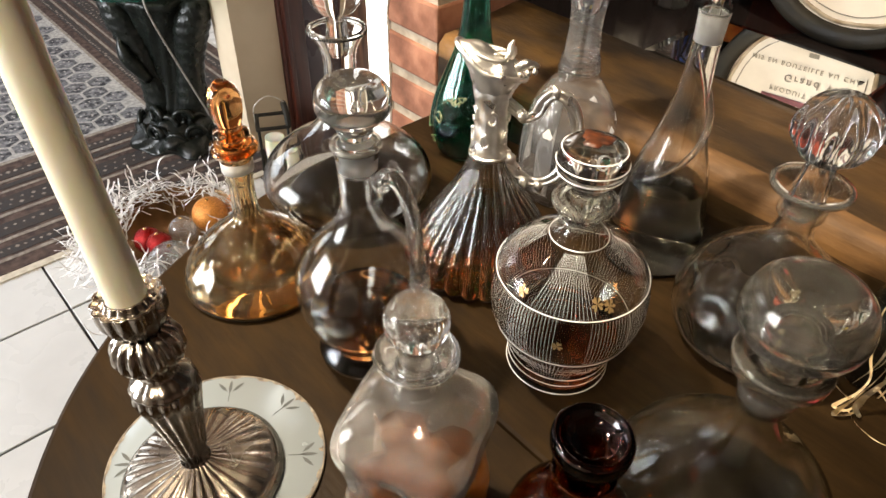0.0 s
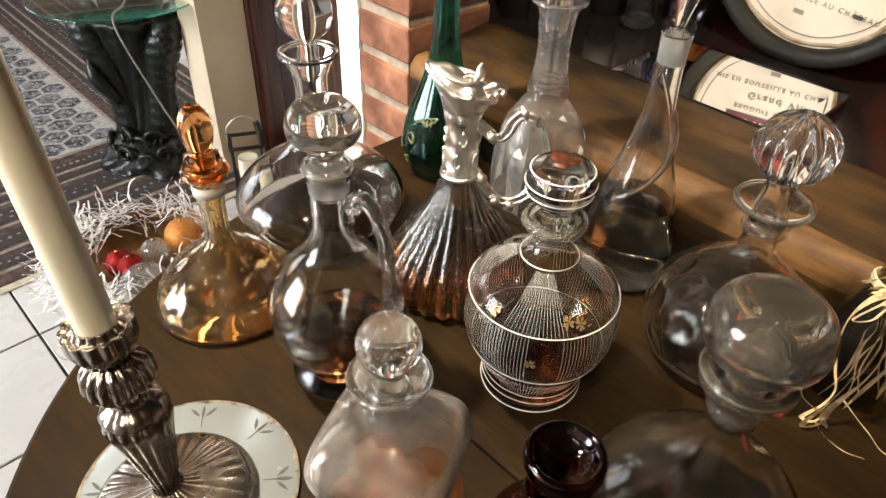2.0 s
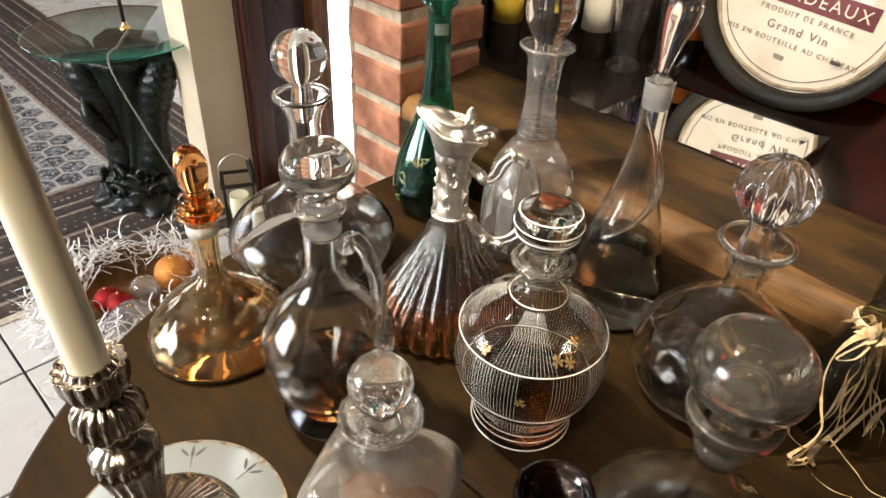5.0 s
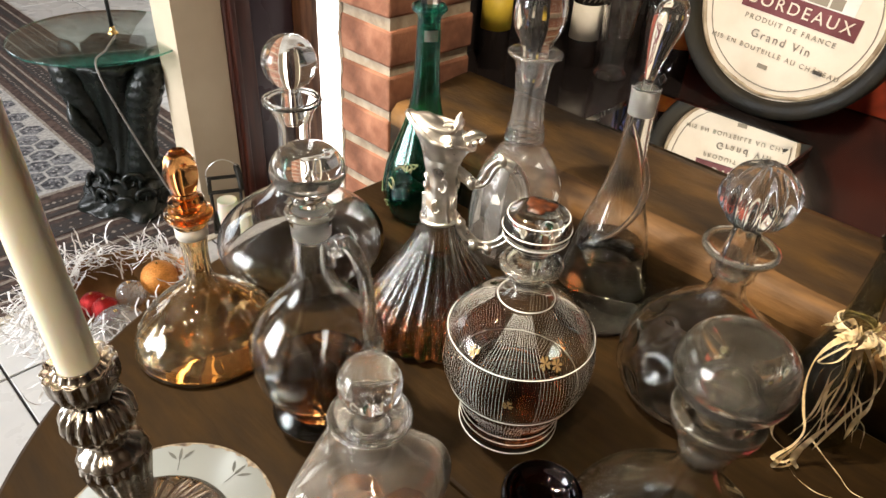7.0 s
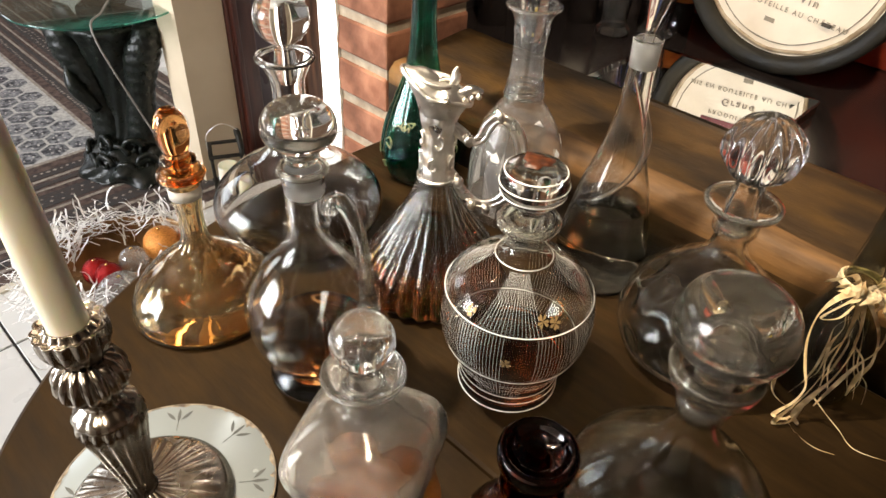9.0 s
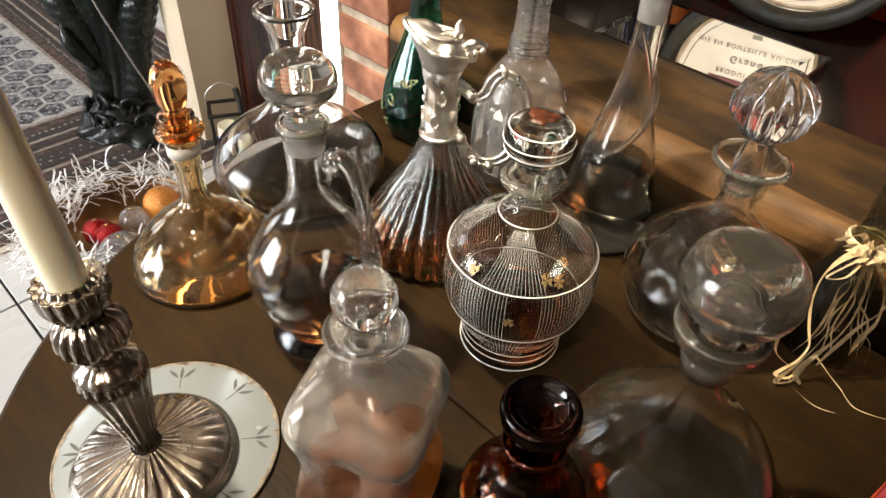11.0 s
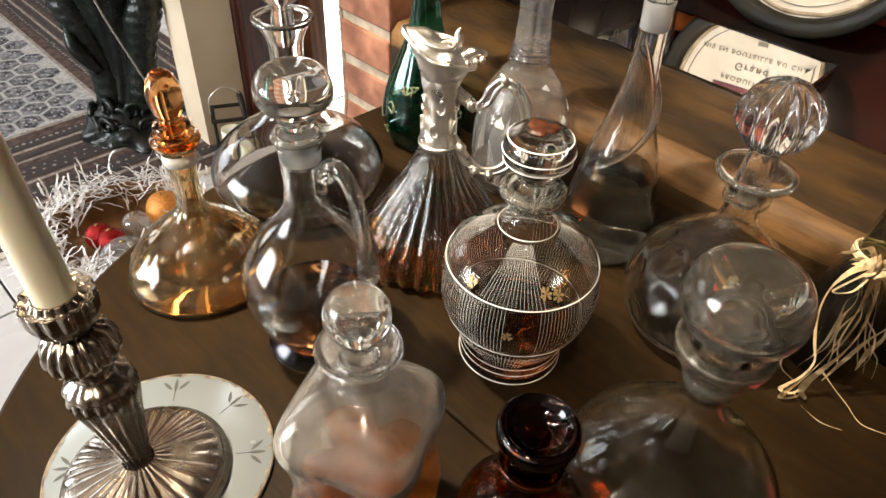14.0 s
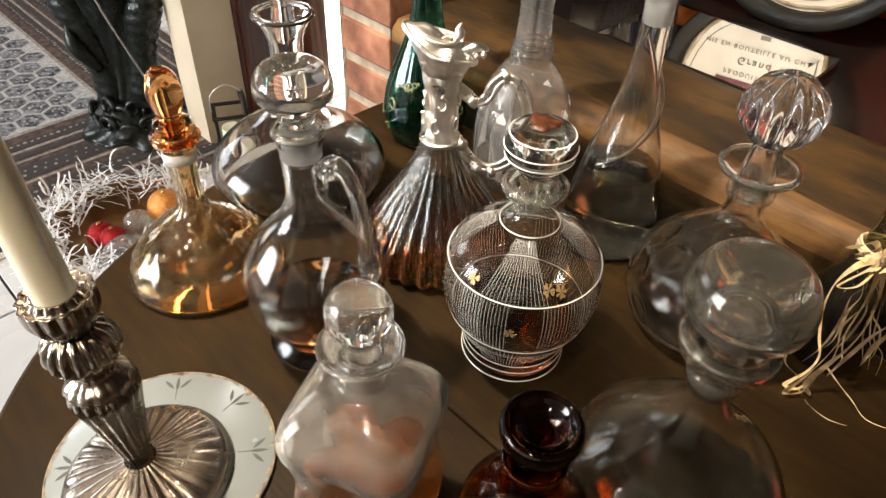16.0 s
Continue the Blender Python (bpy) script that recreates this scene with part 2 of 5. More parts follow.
BRICK = material("red_brick", (0.30, 0.128, 0.070), 0.85, dark=(0.17, 0.068, 0.038), scale=24, bump=0.7, bump_scale=110, random_per=0.14, blotch=0.35, blotch_scale=9)
MORTAR = material("pale_mortar", (0.40, 0.33, 0.24), 0.9, dark=(0.27, 0.21, 0.15), scale=50, bump=0.7, bump_scale=140)
TILE = material("white_floor_tile", (0.72, 0.72, 0.70), 0.28, dark=(0.64, 0.64, 0.62), scale=7, bump=0.05, bump_scale=30, random_per=0.03)
GROUT = material("dark_grout", (0.035, 0.035, 0.035), 0.9, dark=(0.02, 0.02, 0.02), scale=40)
BLACK = material("glossy_black_shelf", (0.010, 0.008, 0.008), 0.15, dark=(0.016, 0.012, 0.011), scale=8)
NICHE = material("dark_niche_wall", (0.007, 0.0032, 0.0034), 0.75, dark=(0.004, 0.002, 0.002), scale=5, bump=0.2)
RED_WOOD = material("red_painted_wood", (0.62, 0.085, 0.03), 0.45, dark=(0.16, 0.018, 0.010), scale=14, bump=0.2)
BRONZE = material("black_green_bronze", (0.010, 0.013, 0.010), 0.32, dark=(0.003, 0.004, 0.0035), scale=55, bump=1.0, bump_scale=75, spec=0.35)
CREAM = material("aged_cream_paint", (0.75, 0.66, 0.53), 0.6, dark=(0.63, 0.53, 0.40), scale=11, bump=0.1, lo=0.25, hi=0.55)
RIM = material("black_iron_rim", (0.012, 0.011, 0.009), 0.5, dark=(0.026, 0.022, 0.015), scale=25, bump=0.3, spec=0.2)
STAIN = material("brown_grime", (0.50, 0.40, 0.27), 0.7, dark=(0.24, 0.17, 0.10), scale=40)
INK = material("black_print", (0.05, 0.04, 0.03), 0.7)
PRINT = material("worn_black_print", (0.15, 0.125, 0.10), 0.7, dark=(0.30, 0.25, 0.19), scale=120)
GREY_INK = material("faded_grey_print", (0.26, 0.22, 0.16), 0.7)
WINE_BAND = material("wine_red_band", (0.16, 0.030, 0.032), 0.6, dark=(0.11, 0.02, 0.022), scale=30)
CLOTH = material("red_cloth", (0.28, 0.030, 0.040), 0.9, dark=(0.19, 0.016, 0.022), scale=120, bump=0.5, bump_scale=500)
PAPER = material("paper_label", (0.78, 0.75, 0.68), 0.7, dark=(0.68, 0.64, 0.56), scale=30)
YELLOW = material("yellow_label", (0.70, 0.52, 0.05), 0.5, dark=(0.55, 0.38, 0.04), scale=40)
ORANGE_GLOW = material("orange_glow_label", (0.60, 0.17, 0.02), 0.5, dark=(0.40, 0.09, 0.02), scale=60)
BLUE_LABEL = material("blue_label", (0.03, 0.07, 0.30), 0.4, dark=(0.02, 0.03, 0.12), scale=60)
SHRED = material("white_shredded_paper", (0.93, 0.92, 0.90), 0.45)
RAFFIA = material("straw_raffia", (0.82, 0.70, 0.48), 0.55, dark=(0.58, 0.45, 0.25), scale=90)
RED_GLITTER = material("red_glitter", (0.42, 0.008, 0.008), 0.22, 0.6, dark=(0.22, 0.004, 0.004), scale=260, bump=1.0, bump_scale=420)
ORANGE_GLITTER = material("orange_glitter", (0.85, 0.36, 0.07), 0.35, 0.3, dark=(0.55, 0.19, 0.03), scale=260, bump=1.0, bump_scale=420)
GOLD_DISH = material("gold_brown_dish", (0.30, 0.17, 0.07), 0.3, 0.5, dark=(0.16, 0.085, 0.03), scale=14)
MIRROR = material("silvered_mirror", (0.88, 0.90, 0.89), 0.015, 1.0)
# grey base colour stands in for the pale ceiling mirrored in the plate
OLD_MIRROR = material("plate_reflection_grey", (0.315, 0.355, 0.37), 0.22, 0.4, dark=(0.29, 0.33, 0.345), scale=8)
ETCH = material("etched_grey_glass", (0.06, 0.066, 0.066), 0.8)
CHIP = material("worn_silvering", (0.075, 0.055, 0.038), 0.55, dark=(0.26, 0.22, 0.16), scale=190)
BRASS = material("brass", (0.75, 0.52, 0.22), 0.25, 1.0)
CORD = material("grey_cord", (0.24, 0.22, 0.20), 0.5)
RUG_GROUND = material("rug_pale_ground", (0.50, 0.48, 0.45), 0.95, dark=(0.30, 0.29, 0.28), scale=90, bump=0.8, bump_scale=300)
RUG_CELL = material("rug_slate_cells", (0.24, 0.24, 0.25), 0.95, dark=(0.030, 0.030, 0.036), scale=60, detail=2, bump=0.8, bump_scale=300)
RUG_BROWN = material("rug_brown_band", (0.10, 0.062, 0.047), 0.95, dark=(0.045, 0.028, 0.024), scale=45, bump=0.8, bump_scale=300)
RUG_BLACK = material("rug_black_band", (0.028, 0.025, 0.026), 0.95, dark=(0.055, 0.042, 0.036), scale=60, bump=0.8, bump_scale=300)
RUG_LIGHT = material("rug_light_line", (0.34, 0.30, 0.25), 0.95, dark=(0.20, 0.165, 0.14), scale=70, bump=0.8, bump_scale=300)
FRINGE = material("cream_fringe", (0.66, 0.60, 0.48), 0.95, dark=(0.5, 0.44, 0.34), scale=60, bump=0.6)


# ---- mesh helpers ----
def part(name, bm, mat, parent, label="", smooth=True, local=None):
    me = bpy.data.meshes.new(name)
    bmesh.ops.recalc_face_normals(bm, faces=bm.faces[:])
    for f in bm.faces:
        f.smooth = smooth
    bm.to_mesh(me)
    bm.free()
    me.materials.append(mat)
    ob = new(name, me)
    ob.parent = parent
    if local is not None:
        ob.matrix_local = local
    if label:
        tagged(ob, label)
    return ob


def thing(name, m, label, category, group="", kind=""):
    ob = new(name)
    ob.empty_display_size = 0.02
    ob.matrix_world = m
    return tagged(ob, label, category, group, kind)


def box_bm(sx, sy, sz, cx=0.0, cy=0.0, cz=0.0, bevel=0.0, segs=2):
    bm = bmesh.new()
    bmesh.ops.create_cube(bm, size=1, matrix=Matrix.Translation((cx, cy, cz)) @ Matrix.Diagonal((sx, sy, sz, 1)))
    if bevel:
        bmesh.ops.bevel(bm, geom=bm.edges[:], offset=bevel, segments=segs, affect="EDGES", profile=0.5)
    return bm


def spline(points, per=5):
    """Catmull-Rom through tuples of any length."""
    p = [np.array(q, float) for q in points]
    out = []
    for i in range(len(p) - 1):
        a, b, c, d = p[max(i - 1, 0)], p[i], p[i + 1], p[min(i + 2, len(p) - 1)]
        for k in range(per):
            t = k / per
            out.append(0.5 * (2 * b + (c - a) * t + (2 * a - 5 * b + 4 * c - d) * t * t + (3 * b - a - 3 * c + d) * t ** 3))
    out.append(p[-1])
    return out


def lathe(profile, segs=48, mod=None, offset=(0, 0, 0)):
    """A turned mesh from (radius, height) pairs; ends at radius 0 are closed to a point. mod(angle, r, z) gives r."""
    bm = bmesh.new()
    rings = []
    for r, z in profile:
        if r < 1e-5:
            rings.append([bm.verts.new((offset[0], offset[1], z + offset[2]))])
        else:
            ring = []
            for k in range(segs):
                a = 2 * math.pi * k / segs
                q = mod(a, r, z) if mod else r
                ring.append(bm.verts.new((offset[0] + q * math.cos(a), offset[1] + q * math.sin(a), z + offset[2])))
            rings.append(ring)
    for lo, hi in zip(rings, rings[1:]):
        for k in range(segs):
            j = (k + 1) % segs
            if len(lo) == 1 and len(hi) > 1:
                bm.faces.new((lo[0], hi[j], hi[k]))
            elif len(hi) == 1 and len(lo) > 1:
                bm.faces.new((lo[k], lo[j], hi[0]))
            elif len(lo) > 1:
                bm.faces.new((lo[k], lo[j], hi[j], hi[k]))
    return bm


def smooth_profile(points, per=4):
    return [(max(0.0, q[0]), q[1]) for q in spline(points, per)]


def shell(outer, wall=0.002, base=0.005, per=4):
    """A hollow vessel's closed profile: up the outside to the lip, then down the inside."""
    out = smooth_profile(outer, per)
    inner = [(max(0.001, r - wall), z) for r, z in out if r > wall + 0.002 and z > base]
    inner = inner[::-1]
    lip_r, lip_z = out[-1]
    inner[0] = (lip_r - wall, lip_z)
    return [(0, out[0][1])] + out + [(lip_r - wall / 2, lip_z + wall * 0.4)] + inner + [(max(0.001, inner[-1][0] * 0.93), base), (0, base)]


def blown(outer, wall=0.002, base=0.005, per=4, lip=0.016):
    """A thin blown vessel: the outside, the rolled lip, and the inside of the neck's mouth."""
    out = smooth_profile(outer, per)
    lip_r, lip_z = out[-1]
    inner = [(max(0.001, r - wall), z) for r, z in out if z > lip_z - lip][::-1]
    return [(0, out[0][1])] + out + [(lip_r - wall / 2, lip_z + wall * 0.5)] + inner


def fill(outer, level, wall=0.002, base=0.005, per=4):
    """The liquid's profile inside such a vessel, up to a level."""
    out = smooth_profile(outer, per)
    side = [(r - wall + 0.0004, z) for r, z in out if r > wall + 0.002 and base + 0.0006 < z < level]
    return [(0, base + 0.0006), (side[0][0] * 0.93, base + 0.0006)] + side + [(side[-1][0], level), (0, level)]


def solid(points, per=4):
    return smooth_profile(points, per)


def tube(points, radii, segs=10, per=5):
    """A swept round bar through points; radii one a point."""
    path = spline([(*p, r) for p, r in zip(points, radii)], per)
    bm = bmesh.new()
    rings = []
    side = None
    for i, q in enumerate(path):
        d = Vector(path[min(i + 1, len(path) - 1)][:3] - path[max(i - 1, 0)][:3]).normalized()
        if side is None:
            side = d.orthogonal().normalized()
        side = (side - d * side.dot(d)).normalized()
        other = d.cross(side)
        c = Vector(q[:3])
        rings.append([bm.verts.new(c + (side * math.cos(a) + other * math.sin(a)) * max(q[3], 1e-4)) for a in [2 * math.pi * k / segs for k in range(segs)]])
    for lo, hi in zip(rings, rings[1:]):
        for k in range(segs):
            j = (k + 1) % segs
            bm.faces.new((lo[k], lo[j], hi[j], hi[k]))
    bm.faces.new(rings[0][::-1])
    bm.faces.new(rings[-1])
    return bm


def ring_bm(r, z, thick, height=None, segs=64):
    h = height or thick
    return lathe([(r - thick, z - h), (r + thick, z - h * 0.6), (r + thick * 1.2, z), (r + thick, z + h * 0.6), (r - thick, z + h), (r - thick, z - h)], segs)


def radius_at(profile, z):
    """Outer radius of a smoothed profile at a height."""
    pts = smooth_profile(profile, 4)
    for (r0, z0), (r1, z1) in zip(pts, pts[1:]):
        if z0 <= z <= z1 and z1 > z0:
            return r0 + (r1 - r0) * (z - z0) / (z1 - z0)
    return pts[-1][0]


def at(x, y, z=TABLE, turn=0):
    return pose(x, y, z, 0, 0, turn)


def text_part(name, words, size, mat, parent, local, spacing=1.0):
    cu = bpy.data.curves.new(name, "FONT")
    cu.body, cu.size, cu.align_x, cu.align_y, cu.extrude, cu.space_character = words, size, "CENTER", "CENTER", 0.0003, spacing
    tmp = bpy.data.objects.new(name, cu)
    me = bpy.data.meshes.new_from_object(tmp)
    bpy.data.objects.remove(tmp)
    me.materials.clear()
    me.materials.append(mat)
    ob = new(name, me)
    ob.parent = parent
    ob.matrix_local = local
    return ob


def structure(name, bm, mat, label, local=Matrix(), smooth=False, category="structure"):
    me = bpy.data.meshes.new(name)
    bmesh.ops.recalc_face_normals(bm, faces=bm.faces[:])
    for f in bm.faces:
        f.smooth = smooth
    bm.to_mesh(me)
    bm.free()
    me.materials.append(mat)
    ob = new(name, me)
    ob.matrix_world = ROOM @ local
    return tagged(ob, label, category, kind="structure")


def wall_box(name, x0, x1, y0, y1, z0, z1, mat, label, category="wall"):
    return structure(name, box_bm(x1 - x0, y1 - y0, z1 - z0, (x0 + x1) / 2, (y0 + y1) / 2, (z0 + z1) / 2), mat, label, category=category)


# ---- the room ----
floor = wall_box("floor", -5.1, 2.3, -2.6, 2.3, -0.06, -0.004, GROUT, "white square floor tiles with dark grout joints", "floor")
# ceiling is unseen; its dark colour keeps reflections in the glass low
wall_box("ceiling", -5.1, 2.3, -2.6, 2.3, 2.5, 2.6, CEIL_DARK, "unseen ceiling, made dark brown to keep reflections low", "ceiling")
# unseen wall, dark so little light reaches the table's right
wall_box("wall_right", 2.2, 2.3, -2.6, 2.3, 0, 2.5, WALL_DARK, "unseen wall, made dark brown to keep light low")
wall_box("wall_back", -5.1, 2.3, 2.2, 2.3, 0, 2.5, PLASTER, "plain white plaster wall of the room")


def wall_with_window(name, axis, c0, c1, a0, a1, w0, w1, z0, z1, label):
    """A wall with one window opening through it; axis x: the wall runs along x."""
    for i, (p, q, lo, hi) in enumerate(((a0, w0, 0, 2.5), (w1, a1, 0, 2.5), (w0, w1, 0, z0), (w0, w1, z1, 2.5))):
        if axis == "x":
            wall_box(name, p, q, c0, c1, lo, hi, PLASTER, label)
        else:
            wall_box(name, c0, c1, p, q, lo, hi, WALL_DARK, label)


wall_with_window("wall_front", "x", -2.6, -2.5, -5.1, 2.3, -3.3, -1.3, 0.75, 2.15, "plain white plaster wall with a window opening")
# unseen wall, dark to dim its reflection in the glass side table
wall_with_window("wall_left", "y", -5.1, -5.0, -2.6, 2.3, -1.75, -0.05, 0.75, 2.15, "unseen wall with a window opening, made dark brown to dim reflections")

# partition with the door beside it, seen past the table
PX = -1.8
wall_box("wall_partition", PX - 0.12, PX, 0.826, 0.970, 0, 2.5, BEIGE, "narrow beige plaster wall end beside a door")
door = thing("door_1", ROOM, "dark red-brown wooden door with a violet-brown panel", "door", kind="structure")
part("door_frame", box_bm(0.10, 0.086, 2.5, PX - 0.04, 1.0155, 1.25, 0.006), RED_FRAME, door, "red-brown wooden frame")
part("frame_strip", box_bm(0.02, 0.018, 2.5, PX + 0.017, 0.992, 1.25, 0.004), RED_FRAME, door)
part("door_panel", box_bm(0.04, 0.172, 2.5, PX - 0.06, 1.147, 1.25, 0.004), DOOR_PANEL, door, "smooth violet-brown panel")
part("door_stile", box_bm(0.08, 0.064, 2.5, PX - 0.04, 1.266, 1.25, 0.006), BROWN_FRAME, door, "lighter brown wooden stile")
DAY = glow("bright_daylight", (1.0, 0.97, 0.93), 4.0)
window = thing("window_1", ROOM, "tall narrow window strip bright with daylight", "window", kind="structure")
part("pane", box_bm(0.01, 0.16, 2.5, PX - 0.05, 1.379, 1.25), DAY, window, "overexposed daylight behind the glass")
wall_box("wall_partition_far", PX - 0.12, PX, 1.460, 2.2, 0, 2.5, BEIGE, "beige plaster wall beyond the window strip")

# white tiles in the stretch of floor that shows
PITCH = 0.3195
tile_bm = box_bm(PITCH - 0.006, PITCH - 0.006, 0.01, 0, 0, -0.005, 0.0015, 1)
tile_me = bpy.data.meshes.new("tile")
tile_bm.to_mesh(tile_me)
tile_bm.free()
tile_me.materials.append(TILE)

# ---- brick pilaster, beam and niche ----
pilaster = thing("brick_pilaster", ROOM, "red brick pilaster with thick pale mortar joints", "pillar", kind="structure")
part("mortar_core", box_bm(0.100, 0.150, 2.5, -0.7145, 0.664, 1.25), MORTAR, pilaster, "pale rough mortar", smooth=False)
random.seed(5)
for k in range(40):
    h = 0.0495
    z = 0.012 + k * 0.0624
    bm = box_bm(0.106 + random.uniform(-0.002, 0.002), 0.156 + random.uniform(-0.002, 0.002), h, 0, 0, 0, 0.004, 2)
    for v in bm.verts:
        v.co += noise.noise_vector(v.co * 30 + Vector((k * 3.1, 0, 0))) * 0.0022
    part("brick", bm, BRICK, pilaster, smooth=False, local=pose(-0.714 + random.uniform(-0.0015, 0.0015), 0.664, z + h / 2, 0, 0, random.uniform(-0.5, 0.5)))

edge_bm = bmesh.new()
rows = []
for k in range(121):
    z = 0.5 + k * 0.008
    d = 0.004 + 0.004 * noise.noise(Vector((z * 25, 1, 7))) + 0.003 * noise.noise(Vector((z * 90, 2, 7)))
    rows.append([edge_bm.verts.new((-0.772 - 0.004, 0.592, z)), edge_bm.verts.new((-0.768 + d, 0.5835, z)), edge_bm.verts.new((-0.768 + d, 0.592, z))])
for lo, hi in zip(rows, rows[1:]):
    for k in range(3):
        edge_bm.faces.new((lo[k], lo[(k + 1) % 3], hi[(k + 1) % 3], hi[k]))
part("plaster_edge", edge_bm, PLASTER, pilaster, "ragged white plaster along the bricks", smooth=False)

plinth_bm = box_bm(2.2, 0.16, 0.745, 0.44, 0.672, 0.3725)
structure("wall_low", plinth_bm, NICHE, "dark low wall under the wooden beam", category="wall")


def beam():
    ob = thing("wooden_beam", ROOM, "long rough-sawn brown wooden beam behind the table", "beam", kind="structure")
    bm = bmesh.new()
    x0, x1, y0, y1, z0, z1 = -0.655, 1.5, 0.582, 0.742, 0.745, 0.84
    n = 90
    prof = [(y0, z0), (y0, z1 - 0.03), (y0 + 0.002, z1 - 0.012), (y0 + 0.012, z1 - 0.002), (y0 + 0.03, z1), ((y0 + y1) / 2, z1 + 0.005), (y1 - 0.02, z1 + 0.010), (y1 - 0.004, z1 + 0.009), (y1, z1 - 0.002), (y1, z0)]
    rings = []
    for i in range(n + 1):
        x = x0 + (x1 - x0) * i / n
        ring = []
        for y, z in prof:
            d = noise.noise(Vector((x * 6, y * 30, z * 30))) * 0.0035 + noise.noise(Vector((x * 22, y * 9, z * 9))) * 0.0015
            ring.append(bm.verts.new((x, y + (d if y < 0.66 else -d * 0.5), z + (d if z > z0 else 0))))
        rings.append(ring)
    for a, b in zip(rings, rings[1:]):
        for k in range(len(prof)):
            j = (k + 1) % len(prof)
            bm.faces.new((a[k], a[j], b[j], b[k]))
    bm.faces.new(rings[0])
    bm.faces.new(rings[-1][::-1])
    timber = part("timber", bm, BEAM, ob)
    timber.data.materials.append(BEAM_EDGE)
    # front top edge takes the paler wood, worn and painted as lit
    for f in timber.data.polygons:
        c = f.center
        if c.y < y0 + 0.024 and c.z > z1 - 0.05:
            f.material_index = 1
    return ob


beam()
SHELF = 0.827
wall_box("shelf_black", -0.760, 1.5, 0.7435, 1.30, 0.70, SHELF, BLACK, "glossy black shelf behind the wooden beam", "shelf")
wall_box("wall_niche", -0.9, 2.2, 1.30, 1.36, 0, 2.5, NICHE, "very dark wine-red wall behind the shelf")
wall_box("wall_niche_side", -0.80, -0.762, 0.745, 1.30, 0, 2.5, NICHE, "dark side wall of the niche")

# ---- table ----
def table_top():
    ob = thing("oak_table", ROOM @ pose(0, 0.5, 0), "dark stained oak drop-leaf table with rounded ends", "table")

    def outline(u):
        c = math.cos(u)
        s_ = math.sin(u)
        return (0.63 * math.copysign(abs(c) ** 0.8, c), 0.62 * math.copysign(abs(s_) ** 0.8, s_))

    def slab(name, lo, hi, label):
        bm = bmesh.new()
        pts = [outline(2 * math.pi * k / 240) for k in range(240)]
        pts = [(x, min(max(y, lo), hi)) for x, y in pts]
        keep = [pts[0]]
        for p in pts[1:]:
            if math.dist(p, keep[-1]) > 0.0008:
                keep.append(p)
        rings = []
        for inset, z in ((0.010, -0.026), (0.002, -0.024), (0.0, -0.016), (0.0, -0.006), (0.0015, -0.002), (0.005, 0.0)):
            row = []
            for x, y in keep:
                r = math.hypot(x, y) or 1
                yy = y - inset * y / r
                row.append(bm.verts.new((x - inset * x / r, min(max(yy, lo), hi), TABLE + z)))
            rings.append(row)
        for a, b in zip(rings, rings[1:]):
            for k in range(len(keep)):
                j = (k + 1) % len(keep)
                bm.faces.new((a[k], a[j], b[j], b[k]))
        bm.faces.new(rings[-1])
        bm.faces.new(rings[0][::-1])
        return part(name, bm, OAK, ob, label, smooth=False)

    slab("tabletop", -0.2335, 0.0795, "worn dark oak boards")
    slab("table_leaf", -0.62, -0.236, "worn dark oak leaf")
    part("pedestal", lathe(solid([(0.0, 0.0), (0.24, 0.0), (0.25, 0.03), (0.10, 0.07), (0.06, 0.15), (0.08, 0.35), (0.05, 0.55), (0.12, 0.70), (0.12, 0.724), (0, 0.724)]), 32, offset=(0, -0.15, 0)), OAK, ob)
    return ob


table_top()


# ---- decanters on the table ----
def stopper_ball(name, r, z, parent, mat, neck_r, neck_z, label="", squash=1.0, tilt=(0, 0)):
    """A ball on a short stem that goes down into the neck."""
    pts = [(0, neck_z), (neck_r * 0.8, neck_z), (neck_r, neck_z + 0.012), (neck_r * 0.85, z - r * squash * 0.97)]
    for k in range(1, 11):
        a = -math.pi / 2 + math.pi * (k / 11 * 0.93 + 0.07)
        pts.append((r * math.cos(a), z + r * squash * math.sin(a)))
    pts.append((0, z + r * squash))
    return part(name, lathe(solid(pts, 3), 40), mat, parent, label)


